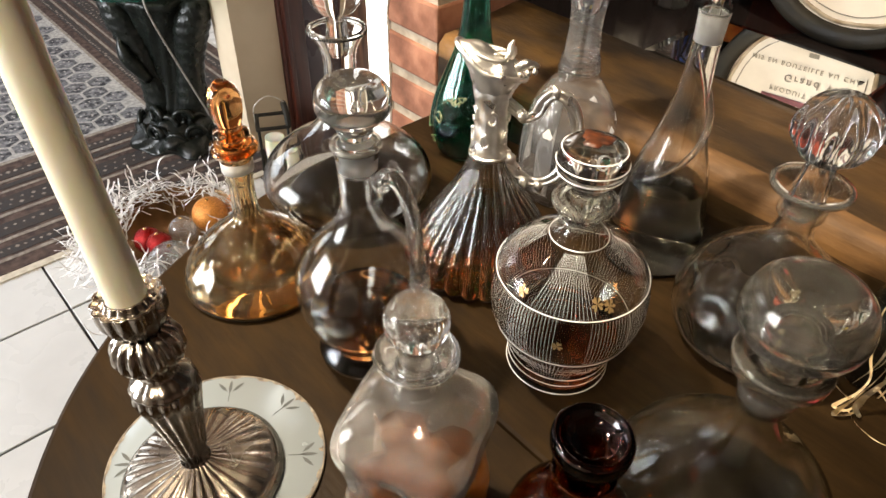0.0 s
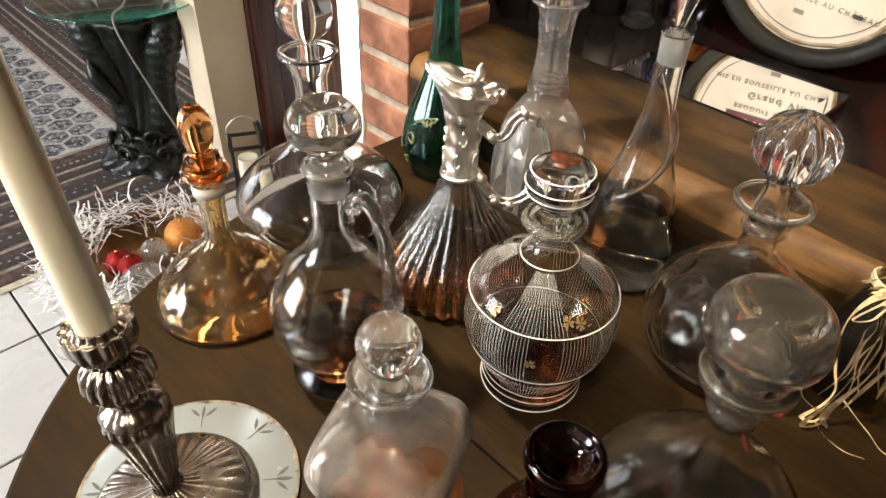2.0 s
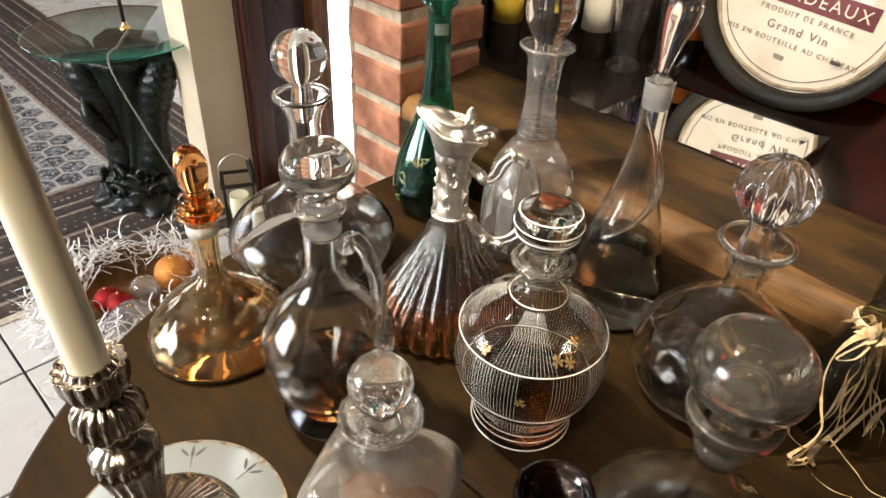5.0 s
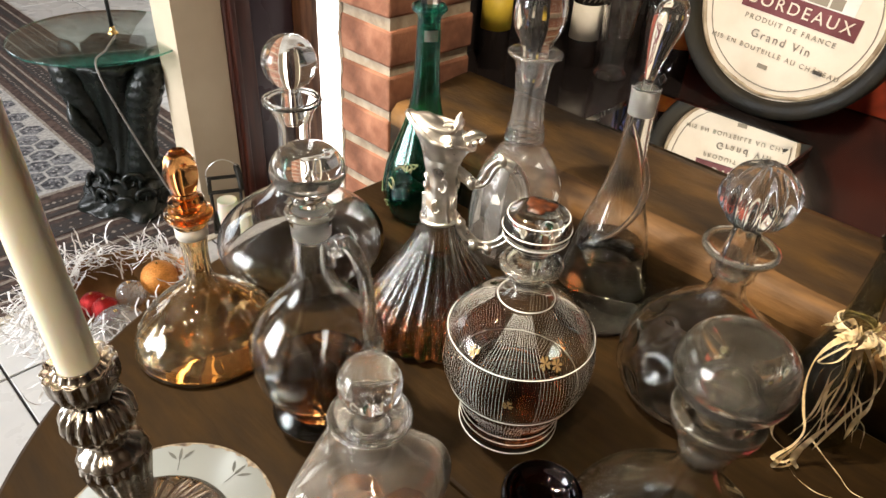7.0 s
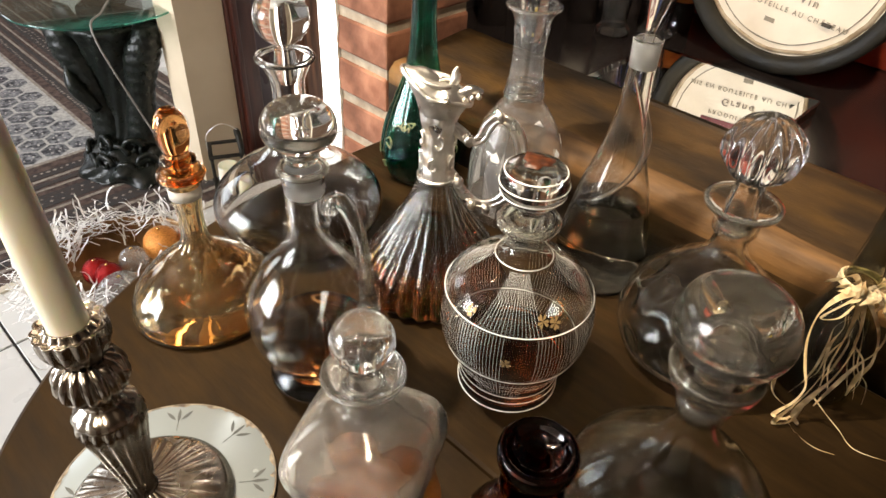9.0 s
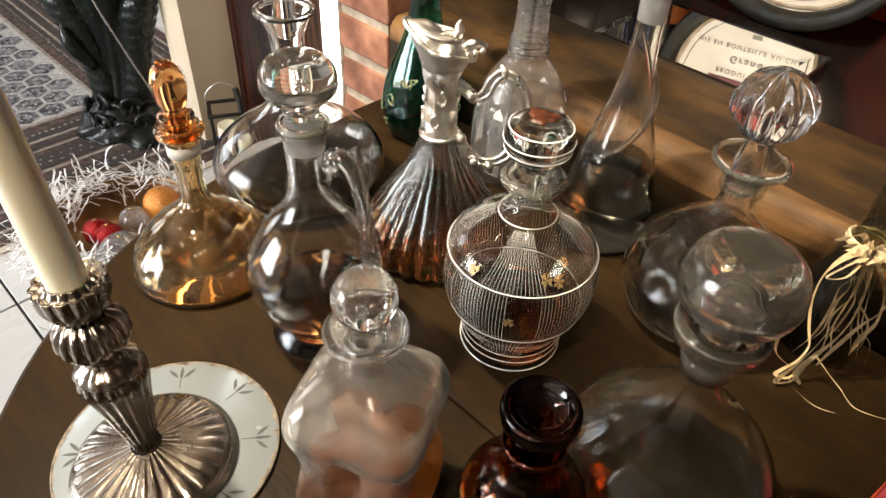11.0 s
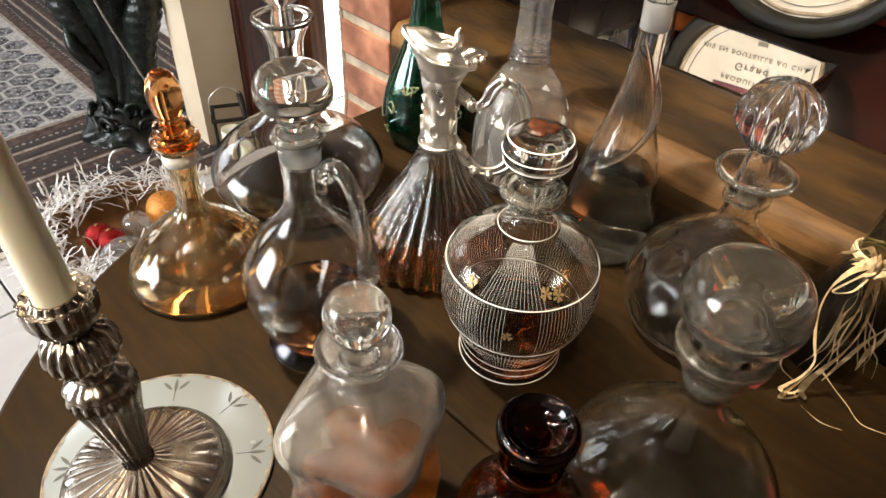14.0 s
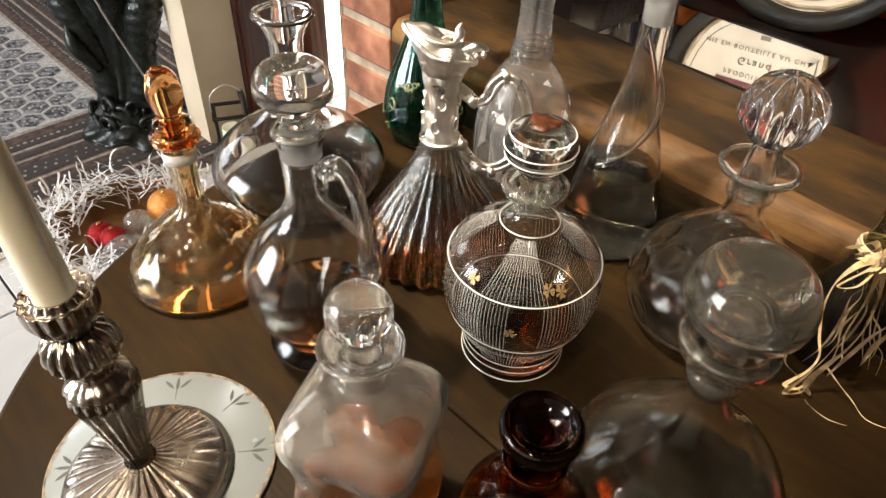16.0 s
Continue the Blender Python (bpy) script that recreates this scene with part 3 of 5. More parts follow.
def banded_decanter():
    ob = thing("decanter", at(0.066, 0.419), "round clear glass decanter with white enamel lines and gold sprigs", "decanter")
    body = [(0.040, 0), (0.0425, 0.003), (0.0423, 0.013), (0.0428, 0.026), (0.0499, 0.041), (0.0586, 0.061), (0.0618, 0.083), (0.0584, 0.104), (0.0486, 0.119), (0.0328, 0.1305), (0.0213, 0.138), (0.0146, 0.147), (0.0141, 0.155), (0.0205, 0.162), (0.0219, 0.166), (0.0205, 0.170)]
    b = part("body", lathe(shell(body, 0.0022, 0.006), 72), VESSEL, ob)
    part("liquid", lathe(fill(body, 0.040, 0.0022, 0.006), 64), RED_LIQUID, ob, "reddish brown liquor")
    st = part("stopper", lathe(solid([(0, 0.150), (0.009, 0.150), (0.0112, 0.172), (0.0118, 0.1776), (0.0146, 0.1825), (0.0225, 0.191), (0.0250, 0.2015), (0.0215, 0.2115), (0.012, 0.2165), (0, 0.2178)], 4) + solid([(0, 0.2155), (0.011, 0.2142), (0.0195, 0.2098), (0.0228, 0.2015), (0.0205, 0.1925), (0.0125, 0.1850), (0, 0.1830)], 4), 48), VESSEL, ob, "hollow round stopper with white rings")
    part("neck_flange", lathe(solid([(0.0150, 0.1635), (0.0225, 0.1640), (0.0242, 0.1670), (0.0225, 0.1700), (0.0150, 0.1705), (0.0145, 0.1670), (0.0150, 0.1635)], 3), 56), THIN_RIM, ob, "thick rounded lip")
    part("neck_collar", ring_bm(0.0148, 0.1520, 0.0020, 0.0040), THIN_RIM, ob, "thick glass ring round the neck")
    part("stopper_stem", lathe(solid([(0, 0.151), (0.0085, 0.151), (0.0102, 0.170), (0.0106, 0.178), (0, 0.180)], 3), 32), GLASS, st, "solid glass stem")
    for z, thick in ((0.104, 0.0009), (0.053, 0.0006), (0.020, 0.0005), (0.013, 0.0006), (0.003, 0.0010), (0.1375, 0.0008)):
        part("enamel_ring", ring_bm(radius_at(body, z) + 0.0002, z, thick * 0.3, thick * 0.55), ENAMEL, b)
    for r, z in ((0.0238, 0.1935), (0.0250, 0.2010), (0.0222, 0.2103)):
        part("enamel_ring", ring_bm(r, z, 0.0004, 0.0005), ENAMEL, st)
    part("painted_flower", lathe([(0, 0.2186), (0.006, 0.2184), (0.0105, 0.2176), (0.0105, 0.2170), (0, 0.2172)], 24, mod=lambda a, r, z: r * (1.0 + 0.2 * math.cos(3 * a) + 0.12 * math.sin(7 * a))), RUST, st, "rust-brown painted sprig")

    def fan(z0, z1, sectors, per, spread0, spread1, shift):
        bm = bmesh.new()
        for s in range(sectors):
            mid = 2 * math.pi * s / sectors + shift
            for k in range(per):
                f = (k / (per - 1) - 0.5)
                rows = []
                for q in range(13):
                    t = q / 12
                    z = z0 + (z1 - z0) * t
                    a = mid + f * (spread0 + (spread1 - spread0) * t)
                    r = radius_at(body, z) + 0.0003
                    w = 0.00008 / r
                    rows.append([bm.verts.new((r * math.cos(a + d), r * math.sin(a + d), z)) for d in (-w, w)])
                for lo, hi in zip(rows, rows[1:]):
                    bm.faces.new((lo[0], lo[1], hi[1], hi[0]))
        tagged(part("enamel_hatching", bm, ENAMEL, b, "fine white enamel lines"), kind="stuff")

    fan(0.104, 0.136, 4, 17, 0.85, 0.55, -1.75)
    fan(0.054, 0.103, 4, 19, 0.80, 0.80, -0.98)
    fan(0.054, 0.103, 4, 15, 0.62, 0.62, -2.32 + 0.2)
    fan(0.021, 0.052, 4, 17, 0.80, 1.0, -1.85)
    random.seed(11)
    for a, z in ((-1.15, 0.113), (-1.32, 0.115), (-2.35, 0.112), (-1.75, 0.080), (0.2, 0.113), (1.7, 0.112)):
        bm = bmesh.new()
        r = radius_at(body, z) + 0.0007
        for k in range(7):
            d = 2 * math.pi * k / 7 + random.uniform(-0.3, 0.3)
            tip = (a + math.cos(d) * 0.0048 / r, z + math.sin(d) * 0.0048)
            sidev = (-math.sin(d) * 0.0011, math.cos(d) * 0.0011)
            mid = (a + math.cos(d) * 0.0035 / r, z + math.sin(d) * 0.0035)
            pts = [(a, z), (mid[0] + sidev[0] / r, mid[1] + sidev[1]), tip, (mid[0] - sidev[0] / r, mid[1] - sidev[1])]
            bm.faces.new([bm.verts.new(((radius_at(body, q) + 0.0006) * math.cos(p), (radius_at(body, q) + 0.0006) * math.sin(p), q)) for p, q in pts])
        part("gold_sprig", bm, GOLD, b, "small gold painted sprig")


def amber_decanter():
    ob = thing("decanter", at(-0.218, 0.494), "pale amber glass decanter with a wide cone body and facetted stopper", "decanter")
    body = [(0.0600, 0), (0.0665, 0.002), (0.0685, 0.006), (0.0635, 0.021), (0.0500, 0.0389), (0.0330, 0.0545), (0.0185, 0.067), (0.0120, 0.077), (0.0108, 0.090), (0.0108, 0.107), (0.0128, 0.1218), (0.0131, 0.1334), (0.0185, 0.139), (0.0190, 0.143), (0.0178, 0.147)]
    
    def engraved(a, r, z):
        if z > 0.07:
            return r * (1 + (0.035 * math.cos(12 * a) if z < 0.121 else 0))
        w = math.sin(math.pi * min(1.0, max(0.0, z / 0.07)))
        swirl = abs(math.sin(3.5 * a + 62 * z)) ** 0.5
        return r * (1 + 0.035 * w * (swirl - 0.6) + 0.006 * w * math.sin(26 * a - 130 * z))

    part("body", lathe(shell(body, 0.0022, 0.004, 6), 120, mod=engraved), AMBER_GLASS, ob, "amber glass engraved with swirling leaves")
    part("paper_band", lathe([(0.0135, 0.1215), (0.0138, 0.1215), (0.0138, 0.132), (0.0135, 0.132), (0.0135, 0.1215)], 40), PAPER, ob, "white paper band round the neck")
    part("liquid", lathe(fill(body, 0.014, 0.0022, 0.004), 48), AMBER_LIQUID, ob, "shallow amber liquor")
    part("collar", ring_bm(0.0150, 0.1435, 0.0045, 0.0042), AMBER_DEEP, ob, "deep amber collar")
    part("stopper", lathe(solid([(0, 0.136), (0.009, 0.136), (0.0100, 0.150), (0.0148, 0.1545), (0.0148, 0.158), (0.0095, 0.1625), (0.0120, 0.170), (0.0142, 0.182), (0.0118, 0.195), (0.006, 0.2025), (0, 0.204)], 3), 10), AMBER_DEEP, ob, "deep amber facetted stopper")


def ship_decanter_far():
    ob = thing("decanter", at(-0.157, 0.637), "wide clear glass ship decanter with a ball stopper", "decanter")
    body = [(0.066, 0), (0.0745, 0.002), (0.0870, 0.0115), (0.0916, 0.0270), (0.0845, 0.0449), (0.0650, 0.0631), (0.0400, 0.0805), (0.0255, 0.098), (0.0188, 0.1193), (0.0160, 0.1547), (0.0190, 0.1731), (0.0277, 0.1892)]
    part("body", lathe(shell(body, 0.0026, 0.005), 64), VESSEL, ob)
    part("lip", ring_bm(0.0264, 0.1895, 0.0026, 0.0026), GLASS, ob, "thick rounded lip")
    stopper_ball("stopper", 0.0263, 0.2280, ob, GLASS, 0.0112, 0.165, "solid glass ball stopper")


def handled_decanter():
    ob = thing("decanter", at(-0.096, 0.416, turn=0), "clear glass jug decanter with a looped handle and disc stopper", "decanter")
    body = [(0.036, 0), (0.0420, 0.002), (0.0423, 0.006), (0.0385, 0.012), (0.0335, 0.0180), (0.0375, 0.0250), (0.0490, 0.043), (0.0556, 0.071), (0.0519, 0.0935), (0.0384, 0.1150), (0.0226, 0.1325), (0.0150, 0.1499), (0.0142, 0.170), (0.0148, 0.1906), (0.0168, 0.2005), (0.0163, 0.204)]
    part("body", lathe(shell(body, 0.0022, 0.014), 64), VESSEL, ob)
    part("liquid", lathe(fill(body, 0.047, 0.0022, 0.014), 56), BROWN_LIQUID, ob, "amber-brown liquor")
    part("stopper", lathe(solid([(0, 0.180), (0.0110, 0.180), (0.0130, 0.200), (0.0105, 0.208), (0.0125, 0.2135), (0.0125, 0.2165), (0.0105, 0.2195), (0.0180, 0.2225), (0.0245, 0.2290), (0.0258, 0.2360), (0.0238, 0.2440), (0.0175, 0.2505), (0.0080, 0.2535), (0, 0.2540)], 3), 48), GLASS, ob, "flattened solid glass stopper")
    part("ground_neck", lathe([(0.0118, 0.183), (0.0122, 0.183), (0.0136, 0.2015), (0.0132, 0.2015), (0.0118, 0.183)], 40), FROST, ob, "ground glass inside of the neck")
    part("lip", ring_bm(0.0158, 0.2030, 0.0022, 0.0026), THIN_RIM, ob, "rounded lip")
    d = -0.42
    c, s = math.cos(d), math.sin(d)
    path = [(0.0145, 0.160), (0.0165, 0.174), (0.0245, 0.1855), (0.0345, 0.182), (0.0430, 0.165), (0.0475, 0.140), (0.0490, 0.115), (0.0510, 0.097), (0.0515, 0.090)]
    part("handle", tube([(r * c, r * s, z) for r, z in path], [0.005, 0.0048, 0.0056, 0.0058, 0.0057, 0.0056, 0.0058, 0.0085, 0.005], 12), GLASS, ob, "pulled glass handle")
    part("thumb_curl", tube([(0.0150 * c, 0.0150 * s, 0.1755), (0.0190 * c, 0.0190 * s, 0.1740), (0.0240 * c, 0.0240 * s, 0.1775), (0.0250 * c, 0.0250 * s, 0.1835)], [0.003, 0.0046, 0.0046, 0.003], 10), GLASS, ob)


def pinched_decanter():
    ob = thing("decanter", at(-0.035, 0.262, turn=-16), "square pinched glass decanter with a ball stopper and amber liquor", "decanter")
    rows = [(0.040, 0.0), (0.0455, 0.004), (0.0480, 0.014), (0.0485, 0.030), (0.0445, 0.052), (0.0425, 0.066), (0.0450, 0.084), (0.0490, 0.100), (0.0490, 0.110), (0.0440, 0.121), (0.0320, 0.131), (0.0200, 0.138), (0.0140, 0.142), (0.0130, 0.1465), (0.0128, 0.152), (0.0132, 0.160)]

    def square(a, r, z, k=1.0):
        w = min(1.0, max(0.0, (0.143 - z) / 0.018))
        n = 2 + 3.0 * w
        q = (abs(math.cos(a)) ** n + abs(math.sin(a)) ** n) ** (-1 / n) * (1 - 0.12 * w)
        pinch = 0.40 * w * math.exp(-((z - 0.058) / 0.024) ** 2) * max(0.0, math.cos(4 * a)) ** 1.5
        return r * q * (1 - pinch)

    part("body", lathe(shell(rows, 0.0032, 0.008), 96, mod=square), MILKY, ob, "wavy pinched glass body")
    part("liquid", lathe(fill(rows, 0.066, 0.0032, 0.008), 96, mod=square), GLOW_LIQUID, ob, "amber liquor")
    part("collar", lathe(solid([(0.0128, 0.158), (0.019, 0.162), (0.0236, 0.1685), (0.0230, 0.1705), (0.0165, 0.1675), (0.0095, 0.1655), (0.0095, 0.160), (0.0128, 0.158)], 3), 48), GLASS, ob, "flared glass collar")
    stopper_ball("stopper", 0.0178, 0.1945, ob, GLASS, 0.0090, 0.150, "solid glass ball stopper")


def claret_jug():
    ob = thing("claret_jug", at(-0.005, 0.544), "ribbed glass claret jug with ornate silver spout and handle", "jug")
    body = [(0.056, 0), (0.0640, 0.003), (0.0685, 0.0105), (0.0640, 0.030), (0.0480, 0.0580), (0.0310, 0.0850), (0.0210, 0.1070), (0.0150, 0.1267), (0.0140, 0.140)]

    def ribs(a, r, z):
        return r * (1 + 0.07 * abs(math.cos(13 * a)) * min(1, max(0, (0.128 - z) / 0.03)))

    part("body", lathe(shell(body, 0.0026, 0.006), 156, mod=ribs), VESSEL, ob, "flared ribbed glass body")
    part("liquid", lathe(fill(body, 0.046, 0.0026, 0.006), 156, mod=ribs), RED_LIQUID, ob, "red-brown liquor")
    collar = [(0.0150, 0.122), (0.0168, 0.124), (0.0160, 0.129), (0.0150, 0.140), (0.0142, 0.160), (0.0150, 0.176), (0.0170, 0.184), (0.0165, 0.188)]

    def chased(a, r, z):
        return r * (1 + 0.05 * math.sin(4 * a + z * 170) * math.cos(3 * a - z * 240) + 0.03 * math.cos(9 * a + 70 * z))

    part("collar", lathe(solid(collar, 9), 112, mod=chased), SILVER, ob, "chased silver neck collar")
    bm = bmesh.new()
    rings = []
    for k in range(9):
        t = k / 8
        ring = []
        for q in range(64):
            a = 2 * math.pi * q / 64
            f = max(0.0, math.cos(a - math.pi)) ** 2.2
            b = max(0.0, math.cos(a)) ** 2
            r = 0.0162 + (0.0065 + 0.0095 * f + 0.004 * b) * t ** 1.25
            z = 0.184 + (0.022 + 0.020 * f - 0.008 * b) * t
            r *= 1 + 0.025 * math.sin(6 * a + 9 * t)
            ring.append(bm.verts.new((r * math.cos(a), r * math.sin(a) * (0.9 - 0.25 * f), z)))
        rings.append(ring)
    for k in range(1, 7):
        t = 1 - k / 7
        ring = []
        for q in range(64):
            src = rings[8][q].co
            phi = 2 * math.pi * q / 64
            relief = 0.0011 * math.sin(4 * phi + 6 * t) * math.sin(math.pi * t)
            ring.append(bm.verts.new((src.x * t + 0.003 * (1 - t), src.y * t, src.z * t + 0.216 * (1 - t) + 0.005 * math.sin(math.pi * t) + relief)))
        rings.append(ring)
    for lo, hi in zip(rings, rings[1:]):
        for q in range(64):
            j = (q + 1) % 64
            bm.faces.new((lo[q], lo[j], hi[j], hi[q]))
    part("spout", bm, SILVER, ob, "helmet-shaped silver spout and lid")
    rim = [(0.0162 + 0.0065 + 0.0095 * max(0.0, -math.cos(a)) ** 2.2 + 0.004 * max(0.0, math.cos(a)) ** 2, a) for a in [2 * math.pi * q / 24 for q in range(25)]]
    edge = []
    for r, a in rim:
        f, b = max(0.0, -math.cos(a)) ** 2.2, max(0.0, math.cos(a)) ** 2
        edge.append((r * math.cos(a), r * math.sin(a) * (0.9 - 0.25 * f), 0.184 + 0.022 + 0.020 * f - 0.008 * b))
    part("spout_rim", tube(edge, [0.0019 + 0.0005 * (k % 2) for k in range(25)], 8, 4), SILVER, ob, "beaded silver rim of the spout")
    for side in (-1, 1):
        part("lid_scroll", tube([(-0.027, side * 0.003, 0.2245), (-0.017, side * 0.010, 0.2205), (-0.004, side * 0.013, 0.2165), (0.007, side * 0.010, 0.2150), (0.009, side * 0.004, 0.2175), (0.003, side * 0.003, 0.2185), (-0.001, side * 0.006, 0.2180)], [0.001, 0.0017, 0.0021, 0.0020, 0.0017, 0.0014, 0.0010], 8), SILVER, ob, "raised silver scroll")
    part("thumbpiece", tube([(0.010, 0, 0.214), (0.0125, -0.001, 0.2195), (0.0118, -0.001, 0.2245), (0.0135, -0.001, 0.2290)], [0.0045, 0.0044, 0.0030, 0.0010], 10), SILVER, ob, "upright silver thumbpiece")
    part("hinge", tube([(0.016, -0.006, 0.207), (0.024, -0.005, 0.211), (0.031, -0.003, 0.210), (0.0355, -0.002, 0.2085)], [0.0040, 0.0046, 0.0030, 0.0016], 10), SILVER, ob, "silver hinge")
    for hx, hz in ((0.020, 0.2035), (0.0265, 0.2055), (0.0320, 0.2070)):
        part("hinge_bead", tube([(hx, -0.008, hz - 0.003), (hx, -0.0085, hz), (hx, -0.008, hz + 0.003)], [0.0006, 0.0028, 0.0006], 8), SILVER, ob)
    # the handle is a band of three ridges with leaf knops where it bends
    hp = [(0.012, 0.176), (0.022, 0.168), (0.031, 0.163), (0.0385, 0.169), (0.043, 0.180), (0.051, 0.187), (0.063, 0.182), (0.0715, 0.166), (0.074, 0.147), (0.071, 0.128), (0.061, 0.108), (0.046, 0.099), (0.032, 0.102), (0.020, 0.115), (0.014, 0.128)]
    for shift, rad in ((-0.0030, 0.0023), (0.0, 0.0032), (0.0030, 0.0023)):
        pts = []
        for k, (r, z) in enumerate(hp):
            (r0, z0), (r1, z1) = hp[max(k - 1, 0)], hp[min(k + 1, len(hp) - 1)]
            l = math.hypot(r1 - r0, z1 - z0)
            pts.append((r - (z1 - z0) / l * shift, -0.10 * r - (0.0012 if shift else -0.0006), z + (r1 - r0) / l * shift))
        part("handle_ridge", tube(pts, [rad * (1 + 0.22 * math.sin(2.1 * k)) for k in range(len(hp))], 10, 6), SILVER, ob, "scrolled silver handle")
    for (r, z), q in (((0.0745, 0.150), 0.0050), ((0.052, 0.190), 0.0034), ((0.033, 0.099), 0.0052), ((0.019, 0.122), 0.0058), ((0.026, 0.165), 0.0052), ((0.047, 0.096), 0.0040)):
        part("leaf_knop", tube([(r - 0.004, -0.10 * r - 0.001, z + 0.005), (r, -0.10 * r - 0.0035, z), (r + 0.002, -0.10 * r - 0.001, z - 0.008)], [0.001, q, 0.001], 8), SILVER, ob)
    # chased scrolls round the neck collar
    for k in range(5):
        a0 = -2.9 + 1.25 * k
        for flip in (-1, 1):
            pts = []
            for q in range(11):
                t = q / 10 * 4.4
                w = 0.0062 * (1 - 0.07 * q)
                a, z = a0 + flip * w * math.sin(t) / 0.0155 + 0.1 * flip, 0.152 + flip * 0.011 + w * 1.35 * math.cos(t)
                pts.append((0.0156 * math.cos(a), 0.0156 * math.sin(a), z))
            part("chased_scroll", tube(pts, [0.0016 - 0.00008 * q for q in range(11)], 6, 2), SILVER, ob, "chased silver scroll")
    part("collar_edge", ring_bm(0.0166, 0.1245, 0.0016, 0.0022), SILVER, ob)


def green_decanter():
    ob = thing("decanter", at(-0.030, 0.750), "emerald green glass bottle decanter with a white neck label", "decanter")
    body = [(0.032, 0), (0.038, 0.003), (0.0442, 0.0165), (0.0478, 0.037), (0.0430, 0.0686), (0.0324, 0.0989), (0.0231, 0.1244), (0.0175, 0.149), (0.0142, 0.1827), (0.0130, 0.2272), (0.0128, 0.2460), (0.0190, 0.2535), (0.0180, 0.258)]

    def ribs(a, r, z):
        return r * (1 + 0.03 * math.cos(10 * a + z * 6))

    part("body", lathe(shell(body, 0.0022, 0.006), 80, mod=ribs), GREEN_GLASS, ob)
    bm = bmesh.new()
    rows = []
    for k in range(13):
        a = -1.85 + 1.15 * k / 12
        rows.append([bm.verts.new((0.0143 * math.cos(a), 0.0143 * math.sin(a), z)) for z in (0.2225, 0.2345)])
    for lo, hi in zip(rows, rows[1:]):
        bm.faces.new((lo[0], hi[0], hi[1], lo[1]))
    bmesh.ops.solidify(bm, geom=bm.faces[:], thickness=0.0003)
    part("neck_label", bm, PAPER, ob, "small white paper label")
    # added scrawls stand in for cut patterns seen through the green glass
    random.seed(31)
    for k in range(14):
        a, z = -3.0 + 2.9 * random.random(), 0.022 + 0.075 * random.random()
        pts = []
        for q in range(7):
            a += random.uniform(-0.16, 0.20)
            z += random.uniform(-0.007, 0.008)
            r = radius_at(body, max(z, 0.012)) * 1.03 + 0.0004
            pts.append((r * math.cos(a), r * math.sin(a), max(z, 0.012)))
        part("see_through_scrawl", tube(pts, [0.0004, 0.0009, 0.0007, 0.0010, 0.0007, 0.0009, 0.0003], 6, 3), SCRAWL, ob, "yellow-green scrawl standing in for cut patterns seen through the glass")
    part("stopper", lathe(solid([(0, 0.240), (0.009, 0.240), (0.0105, 0.258), (0.0120, 0.266), (0.0155, 0.285), (0.012, 0.305), (0, 0.312)], 3), 8), CRYSTAL, ob, "clear glass stopper", smooth=False)


def crystal_decanter():
    ob = thing("decanter", at(0.080, 0.680), "tall clear crystal decanter with a long cut stopper", "decanter")
    body = [(0.044, 0), (0.0475, 0.003), (0.0500, 0.020), (0.0512, 0.0352), (0.0485, 0.0778), (0.0415, 0.1066), (0.0296, 0.1274), (0.0194, 0.1420), (0.0155, 0.1735), (0.0152, 0.2045), (0.0193, 0.2262), (0.0265, 0.2369)]

    def cuts(a, r, z):
        k = 1.0
        if 0.14 < z < 0.215:
            k = 1 + 0.09 * abs(math.cos(5 * a))
        if 0.012 < z < 0.085:
            k = 1 + 0.03 * abs(math.cos(8 * a))
        if 0.145 < z < 0.165:
            k += 0.05 * math.sin(z * 900)
        return r * k

    part("body", lathe(blown(body, 0.0034, 0.010, 5), 80, mod=cuts), THIN_CUT, ob, smooth=False)
    for z in (0.1455, 0.1515, 0.1575):
        part("neck_ring", ring_bm(radius_at(body, z) + 0.0012, z, 0.0016, 0.0022), CRYSTAL, ob, "cut crystal neck ring")
    part("lip", ring_bm(0.0256, 0.2372, 0.0018, 0.0020), GLASS, ob, "thick rounded lip")
    for k in range(8):
        a = 2 * math.pi * k / 8 + 0.2
        bm = bmesh.new()
        pts = [(-0.009, 0.016), (0.009, 0.016), (0.010, 0.070), (0.006, 0.088), (0.0, 0.096), (-0.006, 0.088), (-0.010, 0.070)]
        vs = []
        for d, z in pts:
            r = radius_at(body, z) * 1.02 + 0.0006
            vs.append(bm.verts.new((r * math.cos(a + d / r), r * math.sin(a + d / r), z)))
        bm.faces.new(vs)
        bmesh.ops.solidify(bm, geom=bm.faces[:], thickness=0.0006)
        part("frosted_panel", bm, FROST, ob, "frosted cut panel")
    part("stopper", lathe(solid([(0, 0.205), (0.010, 0.205), (0.0125, 0.232), (0.0150, 0.246), (0.0225, 0.262), (0.0240, 0.280), (0.0190, 0.310), (0.009, 0.340), (0, 0.346)], 4), 40, mod=lambda a, r, z: r * (1 + 0.07 * abs(math.cos(4 * a)))), CRYSTAL, ob, "fluted teardrop stopper")


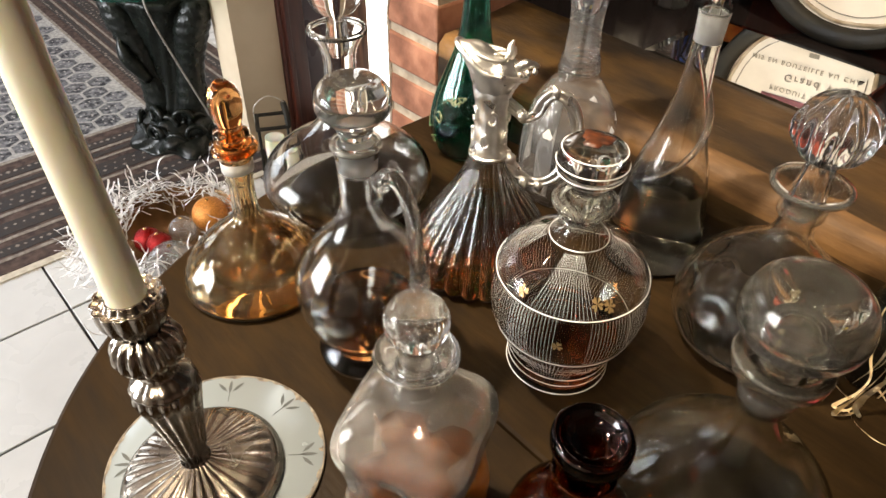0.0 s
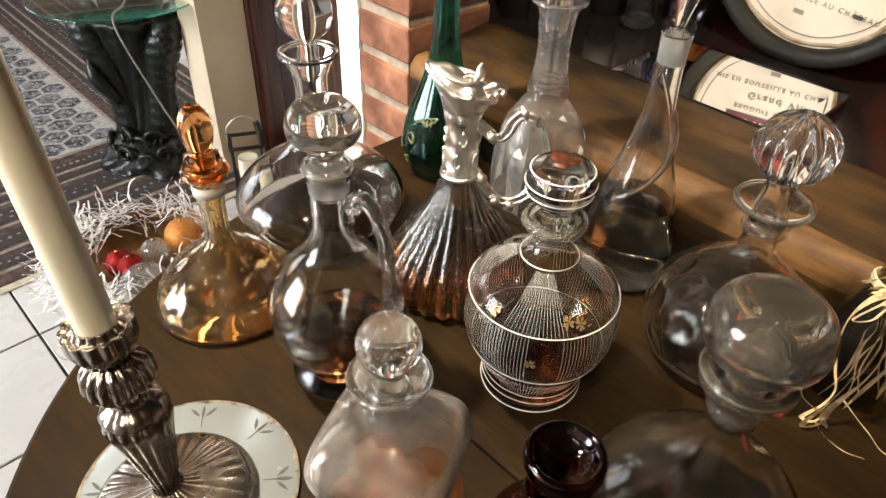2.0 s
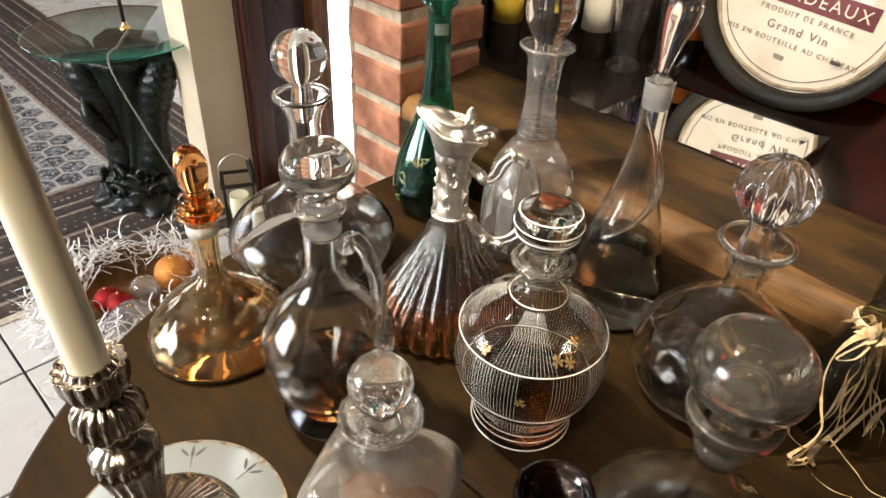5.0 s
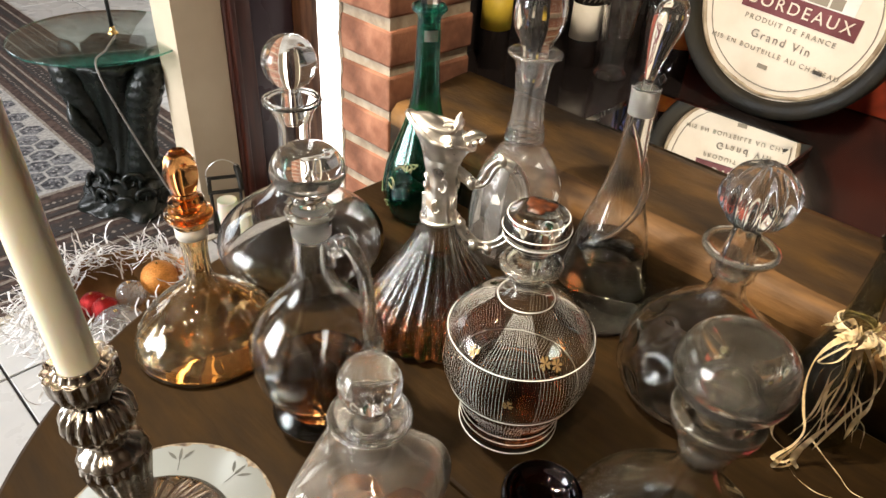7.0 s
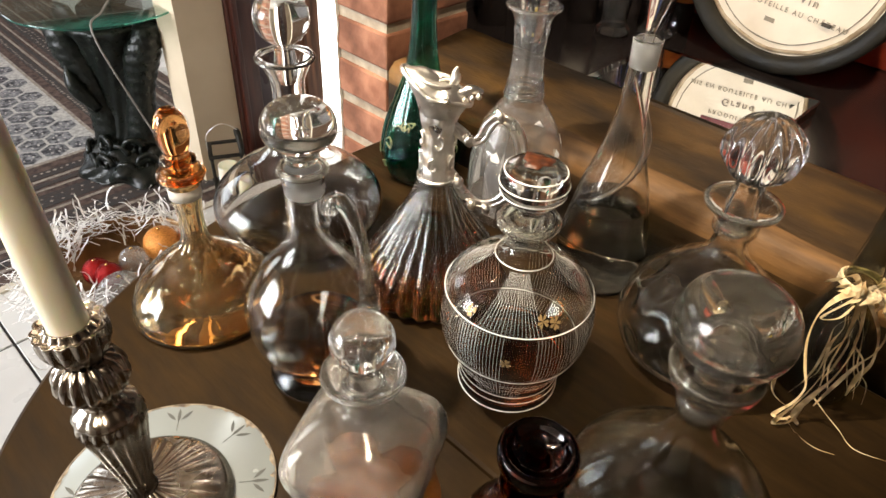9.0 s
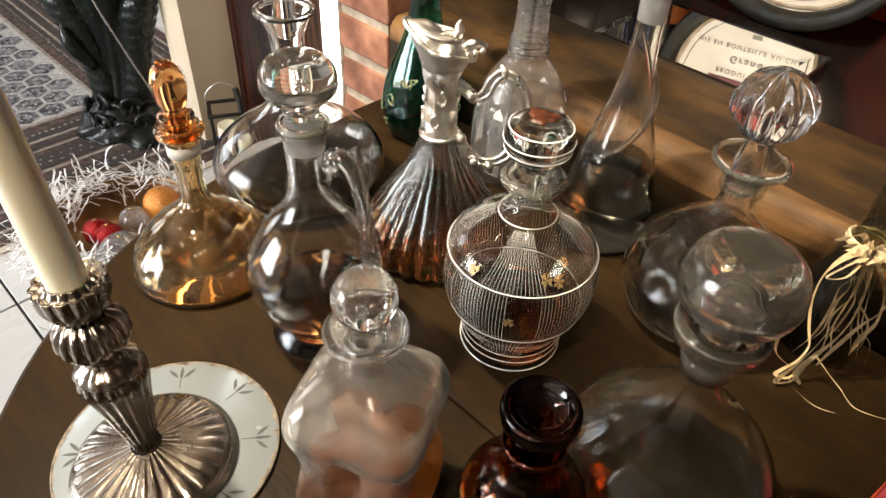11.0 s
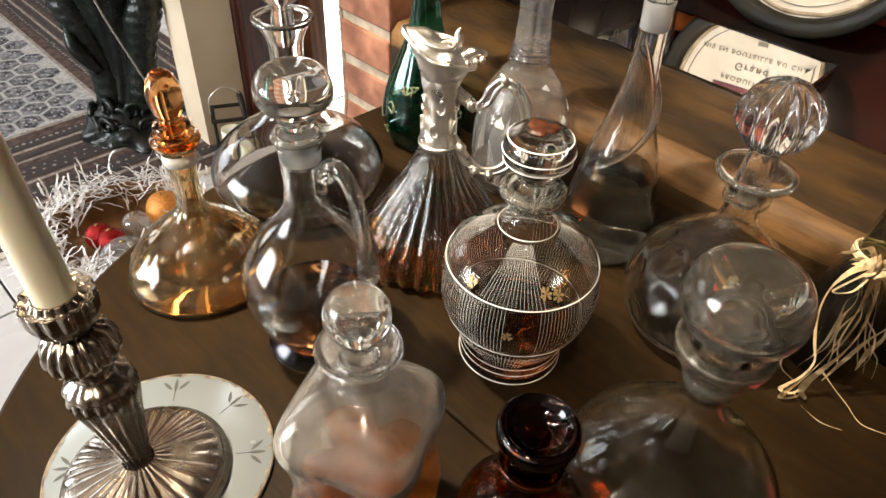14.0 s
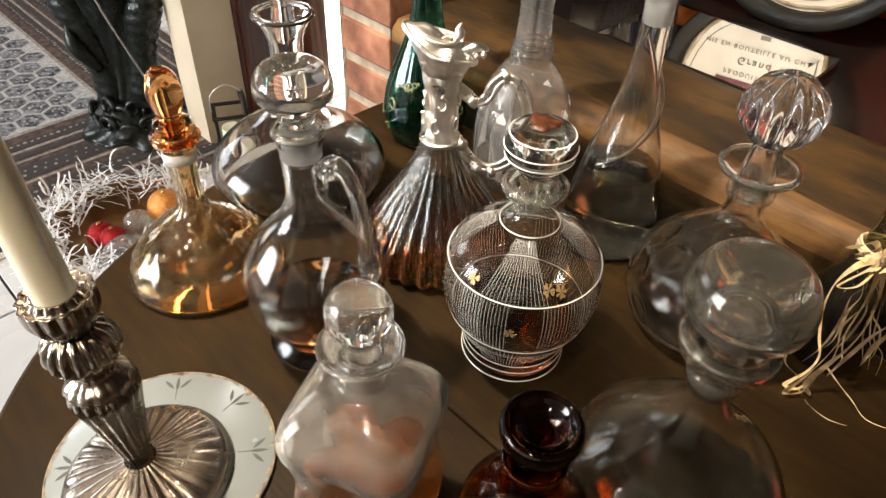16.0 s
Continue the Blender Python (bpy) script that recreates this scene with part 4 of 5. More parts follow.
def spiral_decanter():
    ob = thing("decanter", at(0.166, 0.574), "clear glass flask decanter with a spiral trail and flame stopper", "decanter")
    body = [(0.040, 0), (0.0440, 0.003), (0.0460, 0.0153), (0.0430, 0.0525), (0.0378, 0.0807), (0.0325, 0.1067), (0.0262, 0.1271), (0.0193, 0.152), (0.0142, 0.1818), (0.0118, 0.2124), (0.0119, 0.2285), (0.0128, 0.2496)]
    part("body", lathe(shell(body, 0.0024, 0.004), 64), VESSEL, ob)
    part("liquid", lathe(fill(body, 0.088, 0.0024, 0.004), 56), WATER, ob, "clear pale green liquid")
    part("frosted_neck", lathe([(0.0101, 0.2250), (0.0103, 0.2250), (0.0108, 0.2480), (0.0106, 0.2480), (0.0101, 0.2250)], 40), FROST, ob, "ground glass inside of the neck")
    pts, rad = [], []
    for k in range(25):
        t = k / 24
        z = 0.100 + 0.112 * t
        a = -2.5 + 4.2 * t
        r = radius_at(body, z) + 0.0012
        pts.append((r * math.cos(a), r * math.sin(a), z))
        rad.append(0.0032 * math.sin(math.pi * (0.06 + 0.88 * t)) + 0.0006)
    part("spiral_trail", tube(pts, rad, 8, 3), GLASS, ob, "raised glass spiral")
    pts = [(0.0, 0, 0.236), (0.0, 0, 0.252), (0.001, 0, 0.266), (0.003, 0, 0.288), (0.006, 0, 0.308), (0.008, 0, 0.322), (0.009, 0, 0.332)]
    part("stopper", tube(pts, [0.0085, 0.0045, 0.0058, 0.0105, 0.0138, 0.0105, 0.001], 16), GLASS, ob, "leaning flame-shaped stopper")


def cut_ball_stopper(ob, r, z, stem_z):
    """A crystal ball cut into leaf-shaped hollows between raised ribs, with a rosette on top."""
    stem = solid([(0, stem_z), (0.0085, stem_z), (0.0110, stem_z + 0.014), (0.0125, stem_z + 0.026), (0.0100, z - r * 0.97)], 3)
    ball = [(r * math.cos(a), z + r * math.sin(a)) for a in [-1.22 + 2.62 * k / 14 for k in range(15)]]

    def cuts(a, q, zz):
        if zz < z - r * 0.96:
            return q * (1 + 0.06 * abs(math.cos(5 * a)))
        t = (zz - z) / r
        leaf = 1 - abs(math.cos(5 * a)) ** 1.6
        return q * (0.90 + 0.14 * leaf * (1 - 0.5 * t * t) - 0.03 * math.cos(10 * a) * (t > -0.3) * (t < 0.35))

    return part("stopper", lathe(stem + ball + [(0, z + r * 0.90)], 100, mod=cuts), CRYSTAL, ob, "leaf-cut crystal ball stopper")


def thumbprint_decanter():
    ob = thing("decanter", at(0.239, 0.466), "squat smoky glass decanter with thumbprint cuts and crystal ball stopper", "decanter")
    body = [(0.050, 0), (0.0575, 0.002), (0.0690, 0.0150), (0.0736, 0.0355), (0.0680, 0.0631), (0.0520, 0.0829), (0.0366, 0.0957), (0.0226, 0.1081), (0.0156, 0.1203), (0.0140, 0.1362), (0.0166, 0.1477), (0.0296, 0.1618)]

    def prints(a, r, z):
        d = 0.0
        for row, (zc, shift) in enumerate(((0.030, 0.0), (0.058, 0.5), (0.080, 0.0))):
            n = 10
            f = (a / (2 * math.pi) * n + shift) % 1 - 0.5
            q = (f * 2 * math.pi * r / n / 0.0135) ** 2 + ((z - zc) / 0.0115) ** 2
            d = max(d, max(0.0, 1 - q))
        return r - 0.0040 * d

    part("body", lathe(shell(body, 0.0034, 0.008, 8), 160, mod=prints), VESSEL, ob, "thumbprint-cut glass body")
    part("neck_band", lathe(solid([(0.0150, 0.134), (0.0178, 0.1365), (0.0182, 0.1420), (0.0172, 0.1465), (0.0150, 0.1465), (0.0150, 0.134)], 3), 48), THIN_RIM, ob, "thick glass ring under the lip")
    part("lip", ring_bm(0.0282, 0.1620, 0.0022, 0.0026), THIN_RIM, ob, "thick rounded lip")
    cut_ball_stopper(ob, 0.0290, 0.2100, 0.134)


def ship_decanter_near():
    ob = thing("decanter", at(0.166, 0.283), "broad-based clear ship decanter with a large mushroom stopper", "decanter")
    body = [(0.066, 0), (0.0745, 0.002), (0.0785, 0.012), (0.0772, 0.0221), (0.0680, 0.050), (0.0470, 0.0759), (0.0270, 0.0941), (0.0165, 0.1114), (0.0128, 0.1258), (0.0128, 0.1400), (0.0150, 0.1440), (0.0205, 0.1495), (0.0252, 0.1570), (0.0268, 0.1635), (0.0258, 0.1680), (0.0225, 0.1695)]
    part("body", lathe(shell(body, 0.0020, 0.005), 72), HAZED_VESSEL, ob)
    outer = solid([(0.0100, 0.143), (0.0118, 0.158), (0.0125, 0.170), (0.0150, 0.1765), (0.0265, 0.1825), (0.0328, 0.193), (0.0335, 0.203), (0.0290, 0.216), (0.0190, 0.2245), (0.008, 0.2275), (0, 0.228)], 4)
    inner = solid([(0, 0.2245), (0.007, 0.224), (0.0170, 0.2212), (0.0255, 0.2135), (0.0296, 0.2030), (0.0290, 0.1950), (0.0230, 0.1868), (0.0125, 0.1815), (0.0095, 0.172), (0.0085, 0.158), (0.0075, 0.143)], 4)
    st = part("stopper", lathe(outer + inner + [outer[0]], 72), PALE_VESSEL, ob, "large hollow mushroom stopper")
    part("stopper_dimple", lathe(solid([(0, 0.1830), (0.006, 0.1835), (0.0105, 0.1870), (0.0085, 0.1905), (0.004, 0.1895), (0, 0.1890)], 3), 40), GLASS, st, "thick glass knob inside the stopper")
    part("lip", lathe(solid([(0.0205, 0.1495), (0.0256, 0.1570), (0.0274, 0.1640), (0.0262, 0.1690), (0.0225, 0.1705), (0.0215, 0.1650), (0.0205, 0.1570), (0.0185, 0.1510), (0.0205, 0.1495)], 3), 56), PALE_VESSEL, ob, "thick flared glass lip")
    # added pale ring paints the highlight along the lip
    part("lip_glint", ring_bm(0.0268, 0.1668, 0.0009, 0.0016), THIN_RIM, ob, "pale ring standing in for the highlight on the lip")
    part("ground_neck", lathe([(0.0105, 0.1290), (0.0150, 0.1290), (0.0172, 0.1400), (0.0160, 0.1455), (0.0105, 0.1455), (0.0105, 0.1290)], 48), THIN_RIM, ob, "pale ground glass ring of the neck")


def apothecary_bottle():
    ob = thing("apothecary_bottle", at(0.065, 0.247), "brown glass apothecary bottle with a flat disc stopper", "bottle")
    body = [(0.038, 0), (0.0420, 0.003), (0.0428, 0.012), (0.0424, 0.034), (0.0385, 0.050), (0.0290, 0.0625), (0.0205, 0.0695), (0.0180, 0.077), (0.0182, 0.090), (0.0198, 0.094), (0.0195, 0.098)]
    part("body", lathe(shell(body, 0.0022, 0.006), 64), BROWN_GLASS, ob)
    part("stopper", lathe(solid([(0, 0.080), (0.0120, 0.080), (0.0142, 0.099), (0.0165, 0.108), (0.0222, 0.118), (0.0238, 0.126), (0.0228, 0.1315), (0.0190, 0.1318), (0.0150, 0.1270), (0.009, 0.1240), (0, 0.1235)], 4), 56), DARK_BROWN, ob, "dark brown disc stopper with a hollow top")


def raffia_bottle():
    ob = thing("raffia_bottle", at(0.338, 0.436), "dark green-black glass bottle with straw raffia tied round its neck", "bottle")
    body = [(0.028, 0), (0.0320, 0.002), (0.0341, 0.019), (0.0344, 0.0404), (0.0305, 0.061), (0.0230, 0.0860), (0.0178, 0.103), (0.0132, 0.1182), (0.0110, 0.140), (0.0098, 0.165), (0.0095, 0.185), (0.0125, 0.190), (0.0125, 0.196)]
    part("body", lathe(blown(body, 0.002), 56), THIN_DARK, ob)
    random.seed(21)
    for k in range(3):
        z = 0.112 + 0.0022 * k
        pts = []
        for q in range(17):
            a = 2 * math.pi * q / 16 + k
            pts.append(((0.0150 + 0.0012 * random.random()) * math.cos(a), (0.0150 + 0.0012 * random.random()) * math.sin(a), z + 0.001 * math.sin(a * 2 + k)))
        part("raffia_wrap", tube(pts, [0.0013] * 17, 6, 2), RAFFIA, ob)
    # loose tails, bunched in a knot on the near side
    knot = Vector((-0.006, -0.017, 0.117))

    def tail(points, width):
        pts = [knot + Vector(p) for p in points]
        path = spline([tuple(p) for p in pts], 6)
        bm = bmesh.new()
        rows = []
        for i, q in enumerate(path):
            t = i / (len(path) - 1)
            d = Vector(path[min(i + 1, len(path) - 1)] - path[max(i - 1, 0)]).normalized()
            s = d.cross(Vector((math.sin(7 * t), -1, math.cos(5 * t) * 0.5))).normalized()
            w = 2.3 * width * (0.65 + 0.35 * math.sin(9 * t + width * 4000)) * (1 - 0.5 * t)
            rows.append([bm.verts.new(Vector(q) - s * w), bm.verts.new(Vector(q) + s * w)])
        for lo, hi in zip(rows, rows[1:]):
            bm.faces.new((lo[0], lo[1], hi[1], hi[0]))
        bmesh.ops.solidify(bm, geom=bm.faces[:], thickness=0.0004)
        part("raffia_tail", bm, RAFFIA, ob)

    tail([(0, 0, 0), (-0.020, -0.006, 0.000), (-0.036, -0.014, -0.012), (-0.038, -0.018, -0.036), (-0.032, -0.022, -0.062), (-0.026, -0.026, -0.082), (-0.030, -0.028, -0.098), (-0.040, -0.030, -0.108), (-0.044, -0.032, -0.1125), (-0.034, -0.034, -0.113), (-0.024, -0.030, -0.103)], 0.0016)
    tail([(0, 0, 0), (-0.014, -0.008, -0.004), (-0.032, -0.012, -0.018), (-0.020, -0.014, -0.016), (-0.010, -0.010, -0.006)], 0.0013)
    tail([(0, 0, 0), (-0.004, -0.010, -0.024), (-0.010, -0.018, -0.054), (-0.018, -0.024, -0.080), (-0.030, -0.030, -0.100), (-0.042, -0.036, -0.110), (-0.046, -0.040, -0.1135), (-0.030, -0.036, -0.1125), (-0.020, -0.028, -0.098)], 0.0018)
    tail([(0, 0, 0), (0.004, -0.010, -0.026), (0.002, -0.018, -0.050), (-0.006, -0.024, -0.072), (-0.018, -0.028, -0.090), (-0.030, -0.034, -0.106), (-0.026, -0.040, -0.113)], 0.0017)
    tail([(0, 0, 0), (0.010, -0.006, -0.014), (0.020, -0.012, -0.034), (0.022, -0.018, -0.058), (0.014, -0.022, -0.072), (0.010, -0.026, -0.090)], 0.0016)
    tail([(0, 0, 0), (0.014, -0.004, -0.006), (0.026, -0.010, -0.028), (0.022, -0.016, -0.048), (0.010, -0.020, -0.060), (-0.004, -0.026, -0.080), (-0.016, -0.032, -0.098)], 0.0015)
    tail([(-0.018, -0.028, -0.090), (-0.004, -0.036, -0.104), (0.006, -0.044, -0.1125), (0.012, -0.060, -0.1150), (0.034, -0.070, -0.1152)], 0.0005)
    tail([(-0.034, -0.034, -0.1125), (-0.030, -0.046, -0.1152), (-0.020, -0.060, -0.1155), (-0.006, -0.066, -0.1155)], 0.0004)
    tail([(-0.036, -0.014, -0.050), (-0.050, -0.022, -0.070), (-0.050, -0.026, -0.090), (-0.034, -0.030, -0.104)], 0.0008)
    # ruffled ends standing out above the knot
    random.seed(23)
    for k in range(16):
        a = -3.3 + 3.4 * k / 15 + random.uniform(-0.1, 0.1)
        out, rise = random.uniform(0.014, 0.026), random.uniform(0.004, 0.016)
        tail([(0.002 * math.cos(a), 0.002 * math.sin(a), 0.0), (0.5 * out * math.cos(a), 0.5 * out * math.sin(a), rise), (out * math.cos(a + 0.15), out * math.sin(a + 0.15), rise * 0.9), (1.2 * out * math.cos(a - 0.1), 1.2 * out * math.sin(a - 0.1), rise * 0.3)], random.uniform(0.0014, 0.0024))
    # thin frayed fibres among the tails
    for k in range(9):
        x, y = random.uniform(-0.030, 0.020), random.uniform(-0.030, -0.014)
        pts = [(0, 0, 0)]
        for q in range(1, 7):
            t = q / 6
            pts.append((x * t * 1.2 + random.uniform(-0.005, 0.005), y * t + random.uniform(-0.003, 0.003) - 0.006 * t, -0.100 * t * random.uniform(0.86, 1.0)))
        tail(pts, random.uniform(0.0003, 0.0007))


for build in (banded_decanter, amber_decanter, ship_decanter_far, handled_decanter, pinched_decanter, claret_jug, green_decanter, crystal_decanter, spiral_decanter, thumbprint_decanter, ship_decanter_near, apothecary_bottle, raffia_bottle):
    build()


def red_napkin():
    ob = thing("red_napkin", at(0.366, 0.270, TABLE + 0.0003, 39), "folded dark red cloth napkin lying on the table", "napkin")
    for k, (sx, sy, z) in enumerate(((0.104, 0.070, 0.0), (0.102, 0.069, 0.0022))):
        bm = box_bm(sx, sy, 0.002, 0, 0, z + 0.001, 0.0008, 1)
        bmesh.ops.subdivide_edges(bm, edges=bm.edges[:], cuts=4, use_grid_fill=True)
        for v in bm.verts:
            v.co.z += 0.0003 * abs(noise.noise(v.co * 60)) if z else 0
        part("cloth_layer", bm, CLOTH if z else RED_WOOD, ob)
    part("hem", tube([(-0.05, 0.0335, 0.0045), (0.0, 0.0338, 0.0047), (0.05, 0.0335, 0.0045)], [0.0007] * 3, 6), RED_WOOD, ob, "stitched hem")


red_napkin()


# ---- candlestick on its mirror plate ----
def mirror_plate():
    ob = thing("mirror_plate", at(-0.187, 0.288), "round mirror coaster with etched leaf sprigs and a chipped edge", "mirror plate")
    part("plate", lathe([(0, 0.0002), (0.0765, 0.0002), (0.0778, 0.0012), (0.0778, 0.0034), (0.0770, 0.0040), (0, 0.0040)], 96), OLD_MIRROR, ob, "silvered glass with its pale reflection put in the colour")
    part("rim", lathe([(0.0778, 0.0004), (0.0788, 0.0008), (0.0790, 0.0036), (0.0778, 0.0040), (0.0778, 0.0004)], 96), CHIP, ob, "worn dark edge")
    random.seed(3)
    for k in range(34):
        a = 2 * math.pi * k / 34 + random.uniform(-0.08, 0.08)
        bm = bmesh.new()
        n = 9
        w = random.uniform(0.05, 0.20)
        deep = random.choice((0.0010, 0.0014, 0.0018, 0.0024, 0.0048))
        ins = [bm.verts.new(((0.0772 - random.uniform(0.2, 1.0) * deep * math.sin(math.pi * q / (n - 1)) - 0.0002) * math.cos(a + w * (q / n - 0.5)), (0.0772 - random.uniform(0.2, 1.0) * deep * math.sin(math.pi * q / (n - 1)) - 0.0002) * math.sin(a + w * (q / n - 0.5)), 0.0043)) for q in range(n)]
        outs = [bm.verts.new((0.0775 * math.cos(a + w * (q / n - 0.5)), 0.0775 * math.sin(a + w * (q / n - 0.5)), 0.0043)) for q in range(n)]
        for q in range(n - 1):
            bm.faces.new((ins[q], ins[q + 1], outs[q + 1], outs[q]))
        part("worn_patch", bm, CHIP, ob, "silvering worn off at the edge")
    for k in range(8):
        a = 2 * math.pi * k / 8 + math.radians(100)
        bm = bmesh.new()
        for off, rot, length in ((0.0, 0.0, 0.014), (0.003, 0.75, 0.012), (0.003, -0.75, 0.012)):
            c = Vector((0.0600 * math.cos(a), 0.0600 * math.sin(a), 0.0043))
            d = Vector((math.cos(a + rot), math.sin(a + rot), 0))
            s = Vector((-d.y, d.x, 0))
            o = c + d * off
            pts = [o, o + d * length * 0.35 + s * 0.0013, o + d * length * 0.7 + s * 0.0011, o + d * length, o + d * length * 0.7 - s * 0.0011, o + d * length * 0.35 - s * 0.0013]
            bm.faces.new([bm.verts.new(p) for p in pts])
        c2 = Vector((0.0520 * math.cos(a), 0.0520 * math.sin(a), 0.0043))
        d = Vector((math.cos(a), math.sin(a), 0))
        s = Vector((-d.y, d.x, 0)) * 0.0003
        bm.faces.new([bm.verts.new(p) for p in (c2 - s, c2 + d * 0.012 - s, c2 + d * 0.012 + s, c2 + s)])
        part("etched_sprig", bm, ETCH, ob, "grey etched leaf sprig")


def candlestick():
    ob = thing("candlestick", pose(-0.193, 0.276, TABLE + 0.0041, 0, -2.4, 0), "tarnished fluted silver candlestick on a mirror plate", "candlestick")

    def flutes(n, depth):
        return lambda a, r, z: r * (1 + depth * (abs(math.cos(n / 2 * a)) - 0.5))

    part("foot", lathe(solid([(0, 0.0), (0.0540, 0.0), (0.0550, 0.003), (0.0540, 0.0065)], 2) + [(0.0525, 0.0075), (0.0505, 0.0085)], 144), TARNISH, ob, "plain rim of the foot")
    bm = bmesh.new()
    rings = []
    for r, z in ((0.0505, 0.0085), (0.046, 0.0108), (0.040, 0.0130), (0.032, 0.0152), (0.024, 0.0172), (0.016, 0.0192), (0.0105, 0.0215)):
        rings.append([bm.verts.new((r * math.cos(2 * math.pi * k / 168), r * math.sin(2 * math.pi * k / 168), z + 0.0016 * r / 0.05 * (abs(math.cos(14 * 2 * math.pi * k / 168)) - 0.5))) for k in range(168)])
    for lo, hi in zip(rings, rings[1:]):
        for k in range(168):
            j = (k + 1) % 168
            bm.faces.new((lo[k], lo[j], hi[j], hi[k]))
    part("fluted_dome", bm, TARNISH, ob, "radially fluted dome")
    part("stem", lathe(solid([(0.0105, 0.0200), (0.0085, 0.0235), (0.0095, 0.030), (0.0125, 0.050), (0.0165, 0.074), (0.0195, 0.090), (0.0205, 0.0975), (0.0190, 0.103)], 3), 128, mod=flutes(16, 0.12)), TARNISH, ob, "fluted tapering stem")
    part("shoulder", lathe(solid([(0.0190, 0.102), (0.0205, 0.1045), (0.0180, 0.1085), (0.0135, 0.112), (0.0112, 0.115), (0.0118, 0.121)], 3), 96, mod=flutes(12, 0.05)), TARNISH, ob)
    part("lower_knop", lathe(solid([(0.0095, 0.119), (0.0145, 0.123), (0.0195, 0.130), (0.0202, 0.138), (0.0170, 0.146), (0.0115, 0.150)], 3), 128, mod=flutes(16, 0.16)), TARNISH, ob, "lobed knop")
    part("drip_pan", lathe(solid([(0.0105, 0.149), (0.0125, 0.153), (0.0160, 0.1575), (0.0190, 0.165), (0.0196, 0.174), (0.0190, 0.1765), (0.0155, 0.174), (0.0130, 0.1770), (0.0110, 0.1780), (0, 0.173)], 3), 128, mod=lambda a, r, z: r * (1 + 0.10 * (abs(math.cos(7 * a)) - 0.5) * min(1, r / 0.016))), TARNISH, ob, "lobed drip pan")
    cd = thing("candle", pose(-0.193, 0.276, TABLE + 0.0041, 0, -2.4, 0) @ pose(0, 0, 0.174), "tall tapered ivory wax candle in the candlestick", "candle")
    part("wax", lathe(solid([(0, 0.0), (0.0108, 0.0), (0.0112, 0.004), (0.0109, 0.08), (0.0102, 0.19), (0.0094, 0.270), (0.0075, 0.288), (0, 0.292)], 4), 40, mod=lambda a, r, z: r * (1 + 0.012 * math.sin(3 * a + z * 20))), WAX, cd)
    part("wick", tube([(0, 0, 0.288), (0.0005, 0, 0.296), (0.002, 0, 0.304)], [0.0009, 0.0008, 0.0006], 6), INK, cd, "black cotton wick")


mirror_plate()
candlestick()


# ---- behind the beam: bevelled mirror, barrel-end sign, bottles ----
def flat_mirror():
    ob = thing("shelf_mirror", ROOM, "clear rectangular mirror lying flat on a dark shelf", "mirror")
    x0, x1, y0, y1, z = -0.452, -0.217, 0.7445, 0.912, 0.848
    part("backing", box_bm(x1 - x0, y1 - y0, 0.012, (x0 + x1) / 2, (y0 + y1) / 2, SHELF + 0.0062), RIM, ob, "dark backing board", smooth=False)
    bm = bmesh.new()
    e = 0.014
    lo = [bm.verts.new((x, y, z - 0.008)) for x, y in ((x0, y0), (x1, y0), (x1, y1), (x0, y1))]
    mid = [bm.verts.new((x, y, z - 0.003)) for x, y in ((x0, y0), (x1, y0), (x1, y1), (x0, y1))]
    hi = [bm.verts.new((x, y, z)) for x, y in ((x0 + e, y0), (x1 - e, y0), (x1 - e, y1 - e), (x0 + e, y1 - e))]
    for a, b in ((lo, mid), (mid, hi)):
        for k in range(4):
            bm.faces.new((a[k], a[(k + 1) % 4], b[(k + 1) % 4], b[k]))
    bm.faces.new(hi)
    bm.faces.new(lo[::-1])
    part("mirror_glass", bm, MIRROR, ob, "silvered glass with a bevelled edge", smooth=False)


